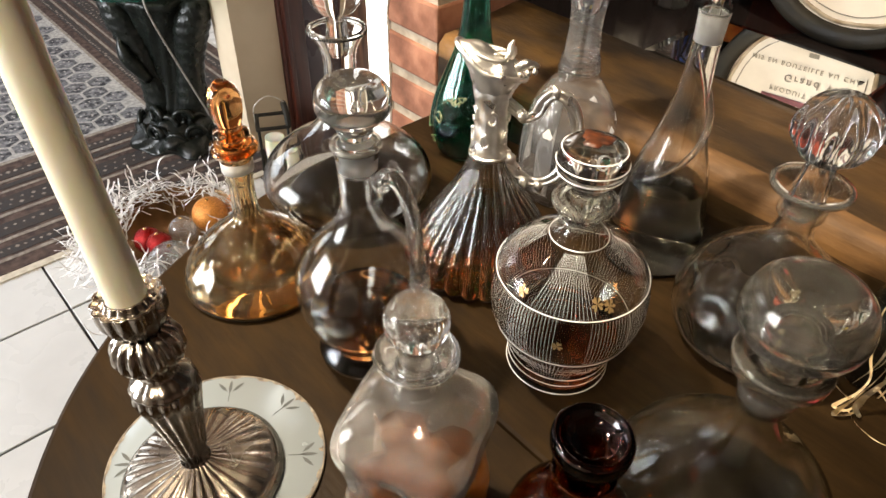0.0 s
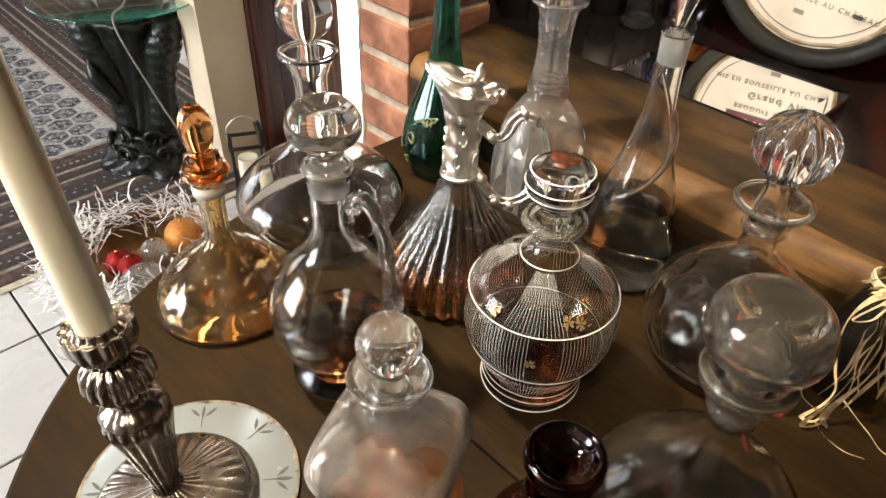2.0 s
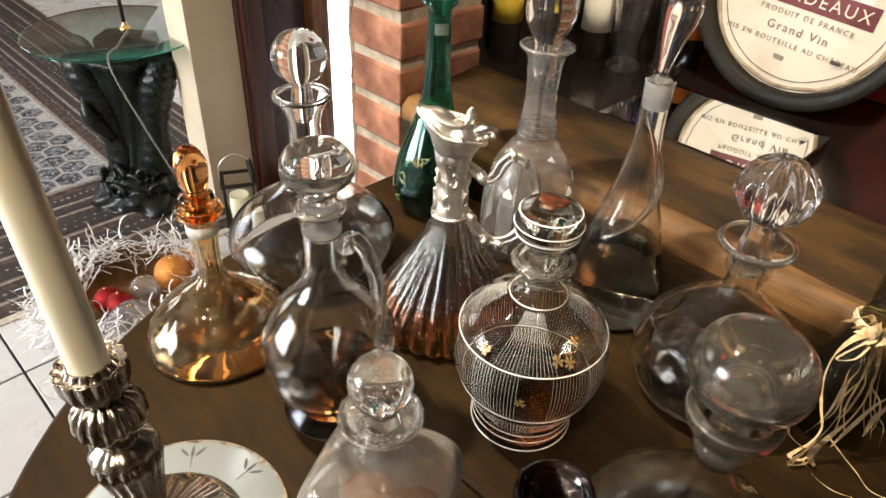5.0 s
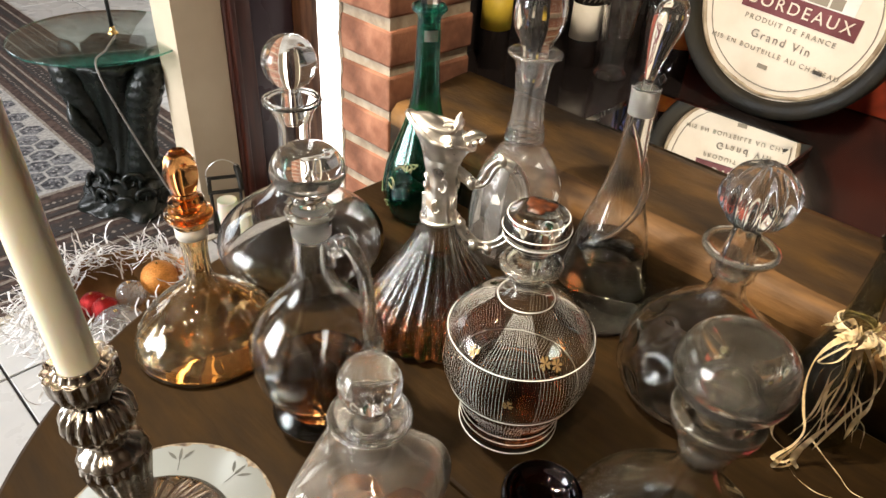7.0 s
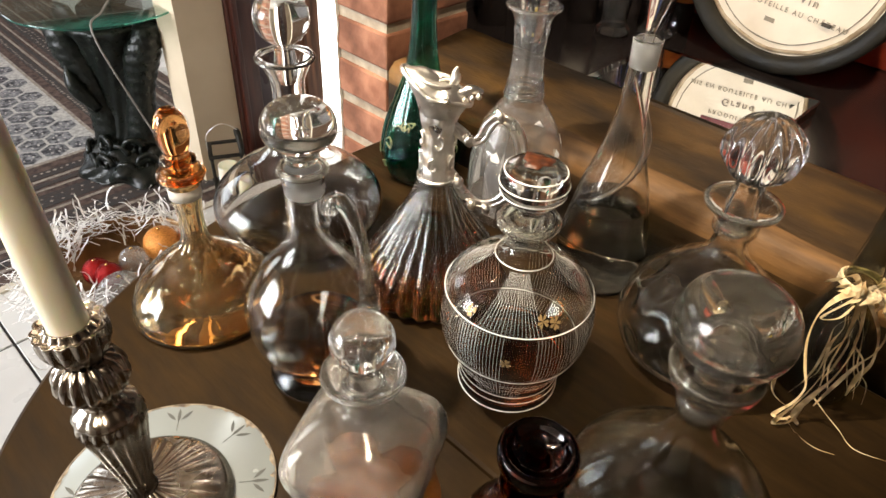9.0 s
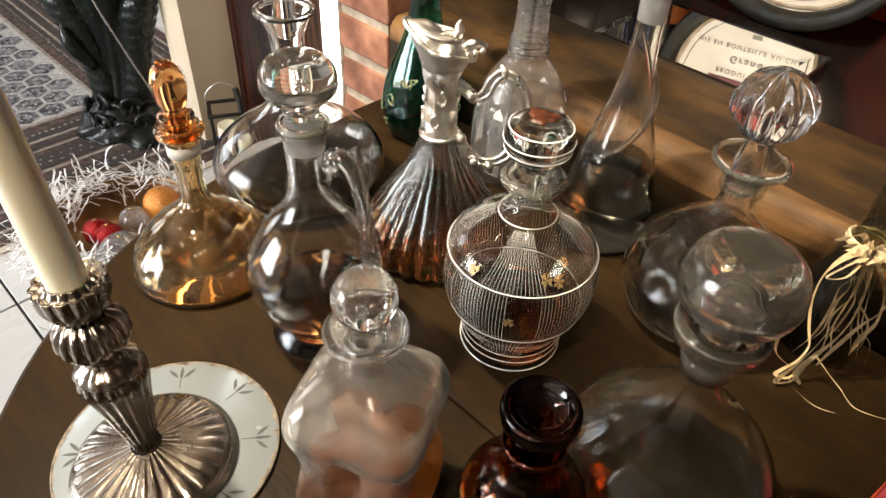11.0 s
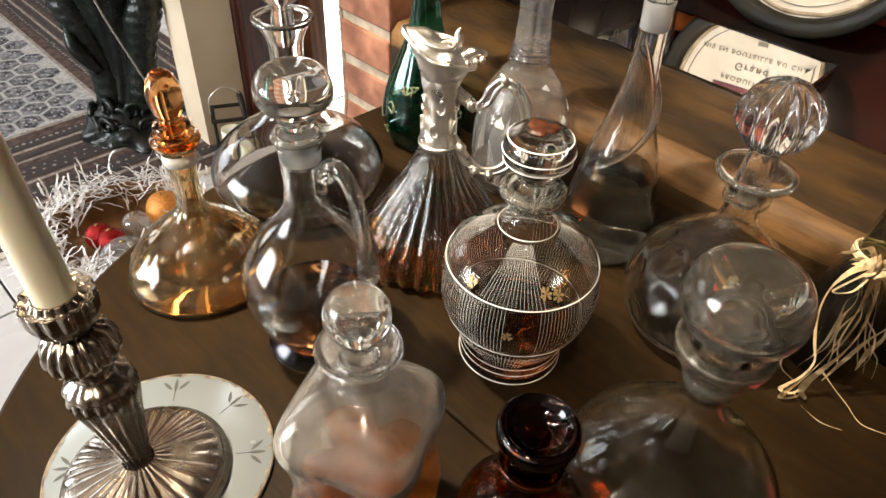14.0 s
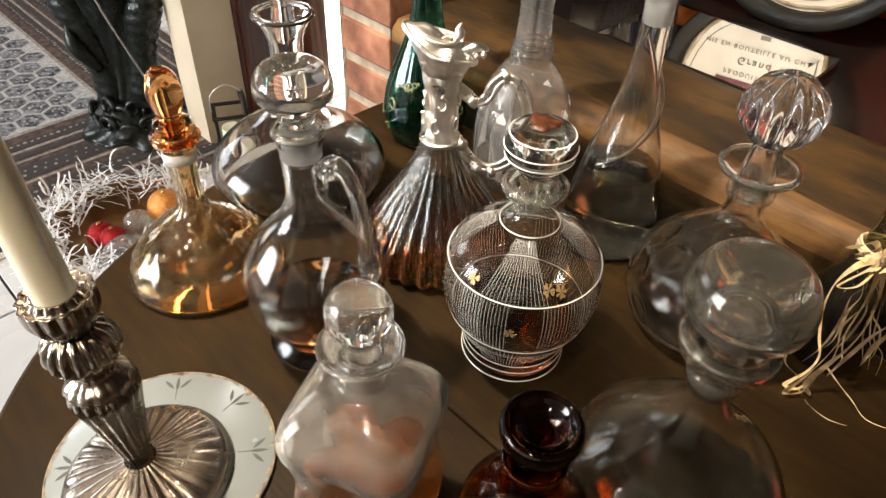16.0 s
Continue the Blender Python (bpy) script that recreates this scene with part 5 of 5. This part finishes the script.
def barrel_sign():
    # face turned towards the table, its lettering running slightly downhill
    m = ROOM @ pose(-0.326, 1.0, SHELF + 0.1485, 0, 5.0, 0)
    ob = thing("barrel_end_sign", m, "round cream barrel-end wine sign with a black iron rim", "sign")
    R = Matrix.Rotation(radians(90), 4, "X")
    part("board", lathe([(0, -0.020), (0.126, -0.020), (0.126, 0.0), (0, 0.0)], 96), CREAM, ob, "aged cream painted board", smooth=False, local=R)
    part("iron_rim", lathe(solid([(0.1245, -0.024), (0.1470, -0.024), (0.1482, -0.010), (0.1482, 0.010), (0.1440, 0.016), (0.1300, 0.014), (0.1245, 0.006), (0.1245, -0.024)], 2), 96), RIM, ob, "thick black iron rim", local=R)
    part("inner_line", lathe([(0.1086, 0.0002), (0.1099, 0.0002), (0.1099, 0.0010), (0.1086, 0.0010), (0.1086, 0.0002)], 120, mod=lambda a, r, z: r + 0.0014 * noise.noise(Vector((2.5 * math.cos(a), 2.5 * math.sin(a), 7))) + 0.0006 * noise.noise(Vector((14 * math.cos(a), 14 * math.sin(a), r * 300)))), GREY_INK, ob, "scuffed dark line round the board", local=R)
    part("stain_ring", lathe([(0.1175, 0.0002), (0.1235, 0.0002), (0.1235, 0.0007), (0.1175, 0.0007), (0.1175, 0.0002)], 140, mod=lambda a, r, z: r + 0.0030 * noise.noise(Vector((2.2 * math.cos(a), 2.2 * math.sin(a), r * 40))) + 0.0012 * noise.noise(Vector((9 * math.cos(a), 9 * math.sin(a), 3)))), STAIN, ob, "brown grime along the rim", local=R)
    part("label_band", box_bm(0.156, 0.0008, 0.029, 0.012, -0.0008, 0.0005), WINE_BAND, ob, "wine-red label band", smooth=False)
    up = lambda x, z, y=-0.0016: pose(x, y, z, 90, 0, 0)
    text_part("lettering", "BORDEAUX", 0.0225, CREAM, ob, up(0.012, 0.0005), 1.28)
    text_part("lettering", "PRODUIT DE FRANCE", 0.0098, GREY_INK, ob, up(0.008, -0.0245), 1.4)
    text_part("lettering", "Grand Vin", 0.0158, PRINT, ob, up(0.004, -0.0440), 1.3)
    text_part("lettering", "MIS EN BOUTEILLE AU CHÂTEAU", 0.0094, GREY_INK, ob, up(0.001, -0.0635), 1.38)
    part("printed_bar", box_bm(0.014, 0.0006, 0.006, -0.006, -0.0007, -0.083), GREY_INK, ob, "unreadable small print", smooth=False)
    part("label_field", box_bm(0.142, 0.0006, 0.075, 0.006, -0.0005, 0.0525), PAPER, ob, "printed picture label", smooth=False)
    for dx, w, h in ((-0.045, 0.018, 0.016), (-0.020, 0.026, 0.026), (0.006, 0.012, 0.036), (0.028, 0.026, 0.022), (0.052, 0.016, 0.014)):
        part("house_print", box_bm(w, 0.0006, h, dx, -0.0011, 0.017 + h / 2), GREY_INK, ob, "grey engraved building", smooth=False)
        part("roof_print", box_bm(w * 0.7, 0.0006, 0.004, dx, -0.0011, 0.0195 + h), INK, ob, smooth=False)
    part("dark_chip", box_bm(0.012, 0.004, 0.004, 0.066, -0.002, -0.064), INK, ob, "small dark chip on the board", smooth=False)


def wine_bottle(x, y, z0, h, label_mat, label_z, name_label, mesh=False, k=0.62):
    ob = thing("wine_bottle", ROOM @ pose(x, y, z0), name_label, "bottle", "bottles on the shelf")
    body = [(r * k, z) for r, z in ((0.034, 0), (0.0375, 0.004), (0.0375, h * 0.55), (0.036, h * 0.62), (0.024, h * 0.70), (0.0150, h * 0.78), (0.0140, h * 0.96), (0.0155, h * 0.965), (0.0150, h))]
    part("body", lathe(shell(body, 0.002, 0.006), 40), BLACK, ob)
    part("label", lathe([(0.0377 * k, label_z), (0.0384 * k, label_z), (0.0384 * k, label_z + 0.055), (0.0377 * k, label_z + 0.055), (0.0377 * k, label_z)], 40), label_mat, ob, "printed paper label")
    if mesh:
        for q0 in range(18):
            part("net_strand", tube([((0.0392 * k) * math.cos(a0 + 0.35 * q0), 0.0392 * k * math.sin(a0 + 0.35 * q0), label_z + 0.06 + 0.05 * q / 6) for q, a0 in enumerate([0.25 * w for w in range(7)])], [0.0006] * 7, 5, 2), GREY_INK, ob)


def crystal_vase(x, y, h, lean=0.0):
    ob = thing("crystal_vase", ROOM @ pose(x, y, SHELF + 0.0005), "small cut crystal vase with a heavy foot", "vase", "crystal vases on the shelf")
    body = [(0.020, 0), (0.0245, 0.002), (0.0245, 0.008), (0.0185, 0.018), (0.0200, 0.045), (0.0240, 0.085), (0.0290, h)]
    part("body", lathe(shell(body, 0.003, 0.012), 48, mod=lambda a, r, z: r * (1 + 0.05 * abs(math.cos(5 * a)))), CRYSTAL, ob)


flat_mirror()
barrel_sign()
wine_bottle(-0.695, 0.835, SHELF + 0.0005, 0.30, YELLOW, 0.060, "dark wine bottle with a yellow label on a black shelf")
wine_bottle(-0.610, 0.955, SHELF + 0.0005, 0.31, PAPER, 0.044, "dark netted wine bottle with a cream label", True)
# bottle is made up; its orange label paints a glow behind the vases
wine_bottle(-0.490, 1.045, SHELF + 0.0005, 0.26, ORANGE_GLOW, 0.045, "slim dark bottle added on a black shelf, its label standing in for an orange glow", k=0.55)
wine_bottle(-0.545, 1.060, SHELF + 0.0005, 0.28, BLUE_LABEL, 0.110, "slim dark bottle with a blue label on a black shelf", k=0.55)
crystal_vase(-0.545, 0.945, 0.13)
crystal_vase(-0.495, 0.985, 0.12)
red = tagged(new("red_wine_crate"), "dark red painted wooden crate behind the round sign", "crate")
red.matrix_world = ROOM
part("crate_side", box_bm(0.86, 0.018, 0.20, -0.10, 1.14, SHELF + 0.1005, 0.003), RED_WOOD, red, smooth=False)
part("crate_end", box_bm(0.018, 0.14, 0.20, -0.521, 1.22, SHELF + 0.1005, 0.003), RED_WOOD, red, smooth=False)
part("crate_end", box_bm(0.018, 0.14, 0.20, 0.321, 1.22, SHELF + 0.1005, 0.003), RED_WOOD, red, smooth=False)


# ---- rug, side table and bowl on the floor ----
def rug():
    ob = thing("oriental_rug", ROOM, "grey oriental rug with hexagon lattice and dark striped borders", "rug")
    x0, x1, y0, y1 = -4.6, -1.70, -1.6, 1.11
    part("ground", box_bm(x1 - x0, y1 - y0, 0.006, (x0 + x1) / 2, (y0 + y1) / 2, 0.0034), RUG_BROWN, ob, "brown woven ground", smooth=False)
    fx, fy = -2.24, 0.69
    part("field", box_bm(fx - x0 - 0.42, fy - y0 - 0.42, 0.001, (x0 + 0.42 + fx) / 2, (y0 + 0.42 + fy) / 2, 0.0070), RUG_GROUND, ob, "pale field", smooth=False)
    # border stripes, from the field outwards
    bands = [(0.000, 0.012, RUG_LIGHT), (0.045, 0.030, RUG_BLACK), (0.080, 0.010, RUG_LIGHT), (0.100, 0.016, RUG_BLACK), (0.125, 0.008, RUG_LIGHT), (0.150, 0.055, RUG_BLACK), (0.215, 0.010, RUG_LIGHT), (0.250, 0.045, RUG_BLACK), (0.305, 0.010, RUG_LIGHT), (0.335, 0.030, RUG_BLACK), (0.372, 0.010, RUG_LIGHT)]
    for d, w, mat in bands:
        k = 1.29
        part("border_stripe", box_bm(fx + d * k - x0, w, 0.0012, (x0 + fx + d * k) / 2, fy + d + w / 2, 0.0072), mat, ob, smooth=False)
        part("border_stripe", box_bm(w * k, fy + d + w - y0, 0.0012, fx + d * k + w * k / 2, (y0 + fy + d + w) / 2, 0.0071), mat, ob, smooth=False)
    bm = bmesh.new()
    R = 0.050
    random.seed(8)
    for i in range(24):
        for j in range(26):
            cx = fx - 0.05 - i * R * 1.5
            cy = fy - 0.05 - (j + 0.5 * (i % 2)) * R * math.sqrt(3)
            if cx - R < x0 + 0.42 or cy - R < y0 + 0.42:
                continue
            bm.faces.new([bm.verts.new((cx + R * 0.88 * math.cos(q), cy + R * 0.88 * math.sin(q), 0.0080)) for q in [math.pi / 3 * t for t in range(6)]])
    part("hexagon_lattice", bm, RUG_CELL, ob, "slate grey hexagons", smooth=False)
    bm = bmesh.new()
    for i in range(24):
        for j in range(26):
            cx = fx - 0.05 - i * R * 1.5
            cy = fy - 0.05 - (j + 0.5 * (i % 2)) * R * math.sqrt(3)
            if cx - R < x0 + 0.42 or cy - R < y0 + 0.42:
                continue
            for q in range(5):
                a = 2 * math.pi * q / 5 + random.random()
                px, py, s = cx + 0.018 * math.cos(a), cy + 0.018 * math.sin(a), random.uniform(0.004, 0.008)
                bm.faces.new([bm.verts.new((px + s * math.cos(t), py + s * 0.6 * math.sin(t), 0.0084)) for t in (a, a + 1.5, a + 3.1, a + 4.6)])
    part("hexagon_motif", bm, RUG_GROUND, ob, "small pale motifs in the hexagons", smooth=False)
    bm = bmesh.new()
    for d, step in ((0.170, 0.030), (0.190, 0.030), (0.268, 0.024), (0.348, 0.020), (0.055, 0.020)):
        n = int(2.2 / step)
        for k in range(n):
            s = random.uniform(0.004, 0.008)
            if fx + d - k * step > x0:
                px, py = fx + d * 1.29 - k * step, fy + d + random.uniform(-0.004, 0.004)
                bm.faces.new([bm.verts.new((px + a * s, py + b * s, 0.0088)) for a, b in ((-1, 0), (0, -1), (1, 0), (0, 1))])
                px, py = fx + d * 1.29 + random.uniform(-0.004, 0.004), fy + d - k * step
                bm.faces.new([bm.verts.new((px + a * s, py + b * s, 0.0088)) for a, b in ((-1, 0), (0, -1), (1, 0), (0, 1))])
    part("border_motif", bm, RUG_LIGHT, ob, "pale dots along the borders", smooth=False)
    bm = bmesh.new()
    for k in range(520):
        y = y0 + (y1 - y0) * k / 520
        l = random.uniform(0.012, 0.035)
        dy = random.uniform(-0.006, 0.006)
        vs = [(x1 - 0.002, y, 0.004), (x1 - 0.002, y + 0.0042, 0.004), (x1 + l, y + dy + 0.003, 0.0016), (x1 + l, y + dy, 0.0016)]
        bm.faces.new([bm.verts.new(v) for v in vs])
    part("fringe", bm, FRINGE, ob, "cream knotted fringe", smooth=False)
    part("fringe_selvage", box_bm(0.05, y1 - y0, 0.004, x1 + 0.0, (y0 + y1) / 2, 0.0026), FRINGE, ob, "cream woven end", smooth=False)


def sculpture_table():
    ob = thing("sculpture_side_table", at(-1.005, 1.930, 0.0), "round glass side table on a black bronze fish sculpture", "table")
    z = 0.0088

    def waves(a, r, zz):
        return r * (1 + 0.10 * math.sin(5 * a + zz * 40) + 0.06 * math.sin(9 * a - zz * 70))

    part("wave_foot", lathe(solid([(0, z), (0.150, z), (0.160, 0.02), (0.150, 0.045), (0.12, 0.070), (0.08, 0.10), (0, 0.12)], 4), 90, mod=waves), BRONZE, ob, "rippled bronze wave foot")
    random.seed(4)
    for k in range(26):
        a = 2 * math.pi * k / 13 + 0.24 * (k // 13)
        r = 0.130 if k < 13 else 0.092
        pts = []
        for q in range(12):
            t = q / 11 * 2.1 * math.pi
            rr = 0.034 * (1 - 0.075 * q)
            pts.append((r * math.cos(a) + rr * math.cos(t) * -math.sin(a), r * math.sin(a) + rr * math.cos(t) * math.cos(a), 0.045 + rr * math.sin(t) + 0.02 * (k % 2) + 0.04 * (k // 13)))
        part("wave_curl", tube(pts, [0.010 - 0.0005 * q for q in range(12)], 8, 2), BRONZE, ob, "curled bronze wave")

    def scales(a, r, zz):
        return r * (1 + 0.10 * abs(math.sin(9 * a + (zz * 60 % 2) * 1.57)) * abs(math.sin(zz * 95)))

    for dx, dy, lean, twist in ((-0.045, -0.02, -0.05, 0.4), (0.045, -0.015, 0.06, 2.2), (0.0, 0.05, 0.0, 4.0)):
        bm = lathe(solid([(0, 0.06), (0.046, 0.07), (0.050, 0.12), (0.045, 0.18), (0.040, 0.26), (0.046, 0.33), (0.052, 0.39), (0.045, 0.44), (0.030, 0.47), (0, 0.475)], 8), 54, mod=scales)
        for v in bm.verts:
            t = v.co.z / 0.47
            v.co.x += dx * (1 + 0.9 * max(0, t - 0.4)) + lean * t * t
            v.co.y += dy * (1 + 0.9 * max(0, t - 0.4))
        part("fish_body", bm, BRONZE, ob, "scaled bronze fish body")
    for s, dx in ((-1, -0.11), (1, 0.13)):
        bm = lathe(solid([(0, -0.07), (0.020, -0.05), (0.040, 0.0), (0.034, 0.05), (0, 0.075)], 4), 24)
        for v in bm.verts:
            v.co.y *= 0.35
        part("fish_tail", bm, BRONZE, ob, "raised bronze tail fin", local=pose(dx, 0.02, 0.440, 0, 24 * s, 15 * s))
    part("fish_fin", tube([(-0.05, -0.06, 0.22), (-0.09, -0.08, 0.30), (-0.105, -0.07, 0.36)], [0.016, 0.024, 0.004], 10), BRONZE, ob)
    part("trunk", lathe(solid([(0, 0.05), (0.065, 0.06), (0.054, 0.16), (0.050, 0.22), (0.060, 0.32), (0.085, 0.42), (0.100, 0.47), (0, 0.49)], 6), 60, mod=lambda a, r, zz: r * (1 + 0.07 * math.sin(3 * a + zz * 9) + 0.04 * math.sin(11 * a - zz * 30))), BRONZE, ob, "bronze body of the sculpture")
    part("top_plate", box_bm(0.155, 0.10, 0.045, 0.03, 0.0, 0.5055, 0.012, 3), BRONZE, ob, "black plate under the glass")
    part("glass_edge", lathe([(0.2426, 0.5300), (0.2440, 0.5305), (0.2440, 0.5345), (0.2426, 0.5350), (0.2426, 0.5300)], 96), GREEN_GLASS, ob, "green edge of the glass")
    part("glass_top", lathe([(0, 0.5285), (0.240, 0.5285), (0.2425, 0.530), (0.2425, 0.535), (0.240, 0.5365), (0, 0.5365)], 96), THIN_PLATE, ob, "round glass top with a green edge")
    lamp = thing("slim_lamp_stand", at(-1.005, 1.930, 0.537), "slim black lamp stem with a brass foot on the glass table", "lamp")
    part("foot", lathe(solid([(0, 0.0), (0.014, 0.0), (0.014, 0.006), (0.008, 0.012), (0.006, 0.022), (0, 0.022)], 2), 24, offset=(0.03, 0.01, 0)), BRASS, lamp, "brass foot")
    part("stem", tube([(0.03, 0.01, 0.02), (0.03, 0.01, 0.25), (0.03, 0.01, 0.52)], [0.006, 0.0055, 0.0055], 10), BRONZE, lamp, "black metal stem")
    part("cord", tube([(0.045, -0.01, 0.0035), (0.07, -0.13, 0.0035), (0.095, -0.246, -0.004), (0.150, -0.238, -0.19), (0.215, -0.21, -0.40), (0.26, -0.19, -0.525)], [0.0026] * 6, 8, 6), CORD, lamp, "thin grey cord")


def ornament(x, y, z, r, mat, label):
    ob = thing("christmas_bauble", at(x, y, z - r), label, "bauble", "baubles in the dish")
    part("ball", lathe([(0 if k in (0, 16) else r * math.sin(math.pi * k / 16), r - r * math.cos(math.pi * k / 16)) for k in range(17)], 32), mat, ob)
    part("cap", lathe([(0.003, 2 * r - 0.001), (0.004, 2 * r - 0.001), (0.0035, 2 * r + 0.003), (0, 2 * r + 0.004)], 16), BRASS, ob, "small gilt cap")


def ornament_dish():
    cx, cy = -0.775, 1.29
    ob = thing("ornament_dish", at(cx, cy, 0.0), "wide gold-brown dish filled with baubles on the tiles", "dish")
    part("dish", lathe(solid([(0, 0.001), (0.08, 0.001), (0.12, 0.012), (0.165, 0.06), (0.185, 0.115), (0.182, 0.118), (0.160, 0.066), (0.115, 0.022), (0, 0.014)], 4), 64), GOLD_DISH, ob)
    sh = new("shredded_paper")
    tagged(sh, "white crinkled shredded paper round the rim of a dish", "paper", kind="stuff")
    sh.matrix_world = at(cx, cy, 0.0)
    random.seed(17)
    bm = bmesh.new()
    for k in range(900):
        a = random.uniform(0, 2 * math.pi)
        rr = random.gauss(0.194, 0.022)
        p = Vector((rr * math.cos(a), rr * math.sin(a), 0.122 + random.uniform(-0.02, 0.035) - max(0, rr - 0.195) * 1.6))
        d = Vector((random.uniform(-1, 1), random.uniform(-1, 1), random.uniform(-0.5, 0.6))).normalized()
        rows = []
        w = random.uniform(0.0016, 0.0030)
        for q in range(8):
            d = (d + Vector((random.uniform(-1, 1), random.uniform(-1, 1), random.uniform(-0.8, 0.7))) * 0.42).normalized()
            s = d.cross(Vector((random.uniform(-0.4, 0.4), 0.3, 1))).normalized() * w
            rows.append([bm.verts.new(p - s), bm.verts.new(p + s)])
            p = p + d * 0.0105
            p.z = max(p.z, 0.012)
        for lo, hi in zip(rows, rows[1:]):
            bm.faces.new((lo[0], lo[1], hi[1], hi[0]))
    part("paper_strips", bm, SHRED, sh, smooth=False)
    ornament(-0.828, 1.262, 0.105, 0.034, RED_GLITTER, "red glitter bauble in a dish")
    ornament(-0.786, 1.238, 0.115, 0.032, RED_GLITTER, "red glitter bauble in a dish")
    ornament(-0.705, 1.365, 0.120, 0.045, ORANGE_GLITTER, "orange glitter bauble in a dish")
    ornament(-0.728, 1.178, 0.100, 0.066, PEARL, "large pearly clear bauble in a dish")
    ornament(-0.758, 1.312, 0.105, 0.036, PEARL, "small pearly bauble in a dish")
    ornament(-0.650, 1.275, 0.095, 0.044, PEARL, "small pearly bauble in a dish")
    ornament(-0.650, 1.420, 0.112, 0.036, ORANGE_GLITTER, "orange glitter bauble in a dish")


def lantern():
    ob = thing("small_lantern", at(-0.665, 1.80, 0.0, 20), "small black metal lantern with a cream candle on the floor", "lantern")
    part("base", box_bm(0.10, 0.10, 0.012, 0, 0, 0.0065, 0.003), RIM, ob)
    for sx in (-1, 1):
        for sy in (-1, 1):
            part("corner_post", box_bm(0.007, 0.007, 0.13, sx * 0.043, sy * 0.043, 0.077), RIM, ob)
    for sx, sy, lx, ly in ((0, -1, 0.10, 0.012), (0, 1, 0.10, 0.012), (-1, 0, 0.012, 0.076), (1, 0, 0.012, 0.076)):
        part("top_rail", box_bm(lx, ly, 0.008, sx * 0.044, sy * 0.044, 0.1465, 0.002), RIM, ob)
    part("top_strap", tube([(0.046, -0.044, 0.146), (0.044, -0.020, 0.185), (0.040, 0.012, 0.196), (0.042, 0.044, 0.148)], [0.007, 0.009, 0.009, 0.007], 8), RIM, ob, "bent black metal strap")
    part("wire_handle", tube([(-0.05, 0, 0.145), (-0.045, 0, 0.20), (0, 0, 0.23), (0.045, 0, 0.20), (0.05, 0, 0.145)], [0.0018] * 5, 8), SILVER, ob, "thin wire handle")
    part("candle", lathe(solid([(0, 0.012), (0.030, 0.012), (0.030, 0.085), (0.026, 0.090), (0, 0.088)], 2), 32), WAX, ob, "cream pillar candle")


rug()
sculpture_table()
ornament_dish()
lantern()

# the floor's tiles
for i in range(-11, 9):
    for j in range(-8, 7):
        ob = new("tile", tile_me)
        ob.parent = floor
        ob.matrix_local = pose(-1.4755 + (i + 0.5) * PITCH, 0.14 + (j + 0.5) * PITCH, 0)
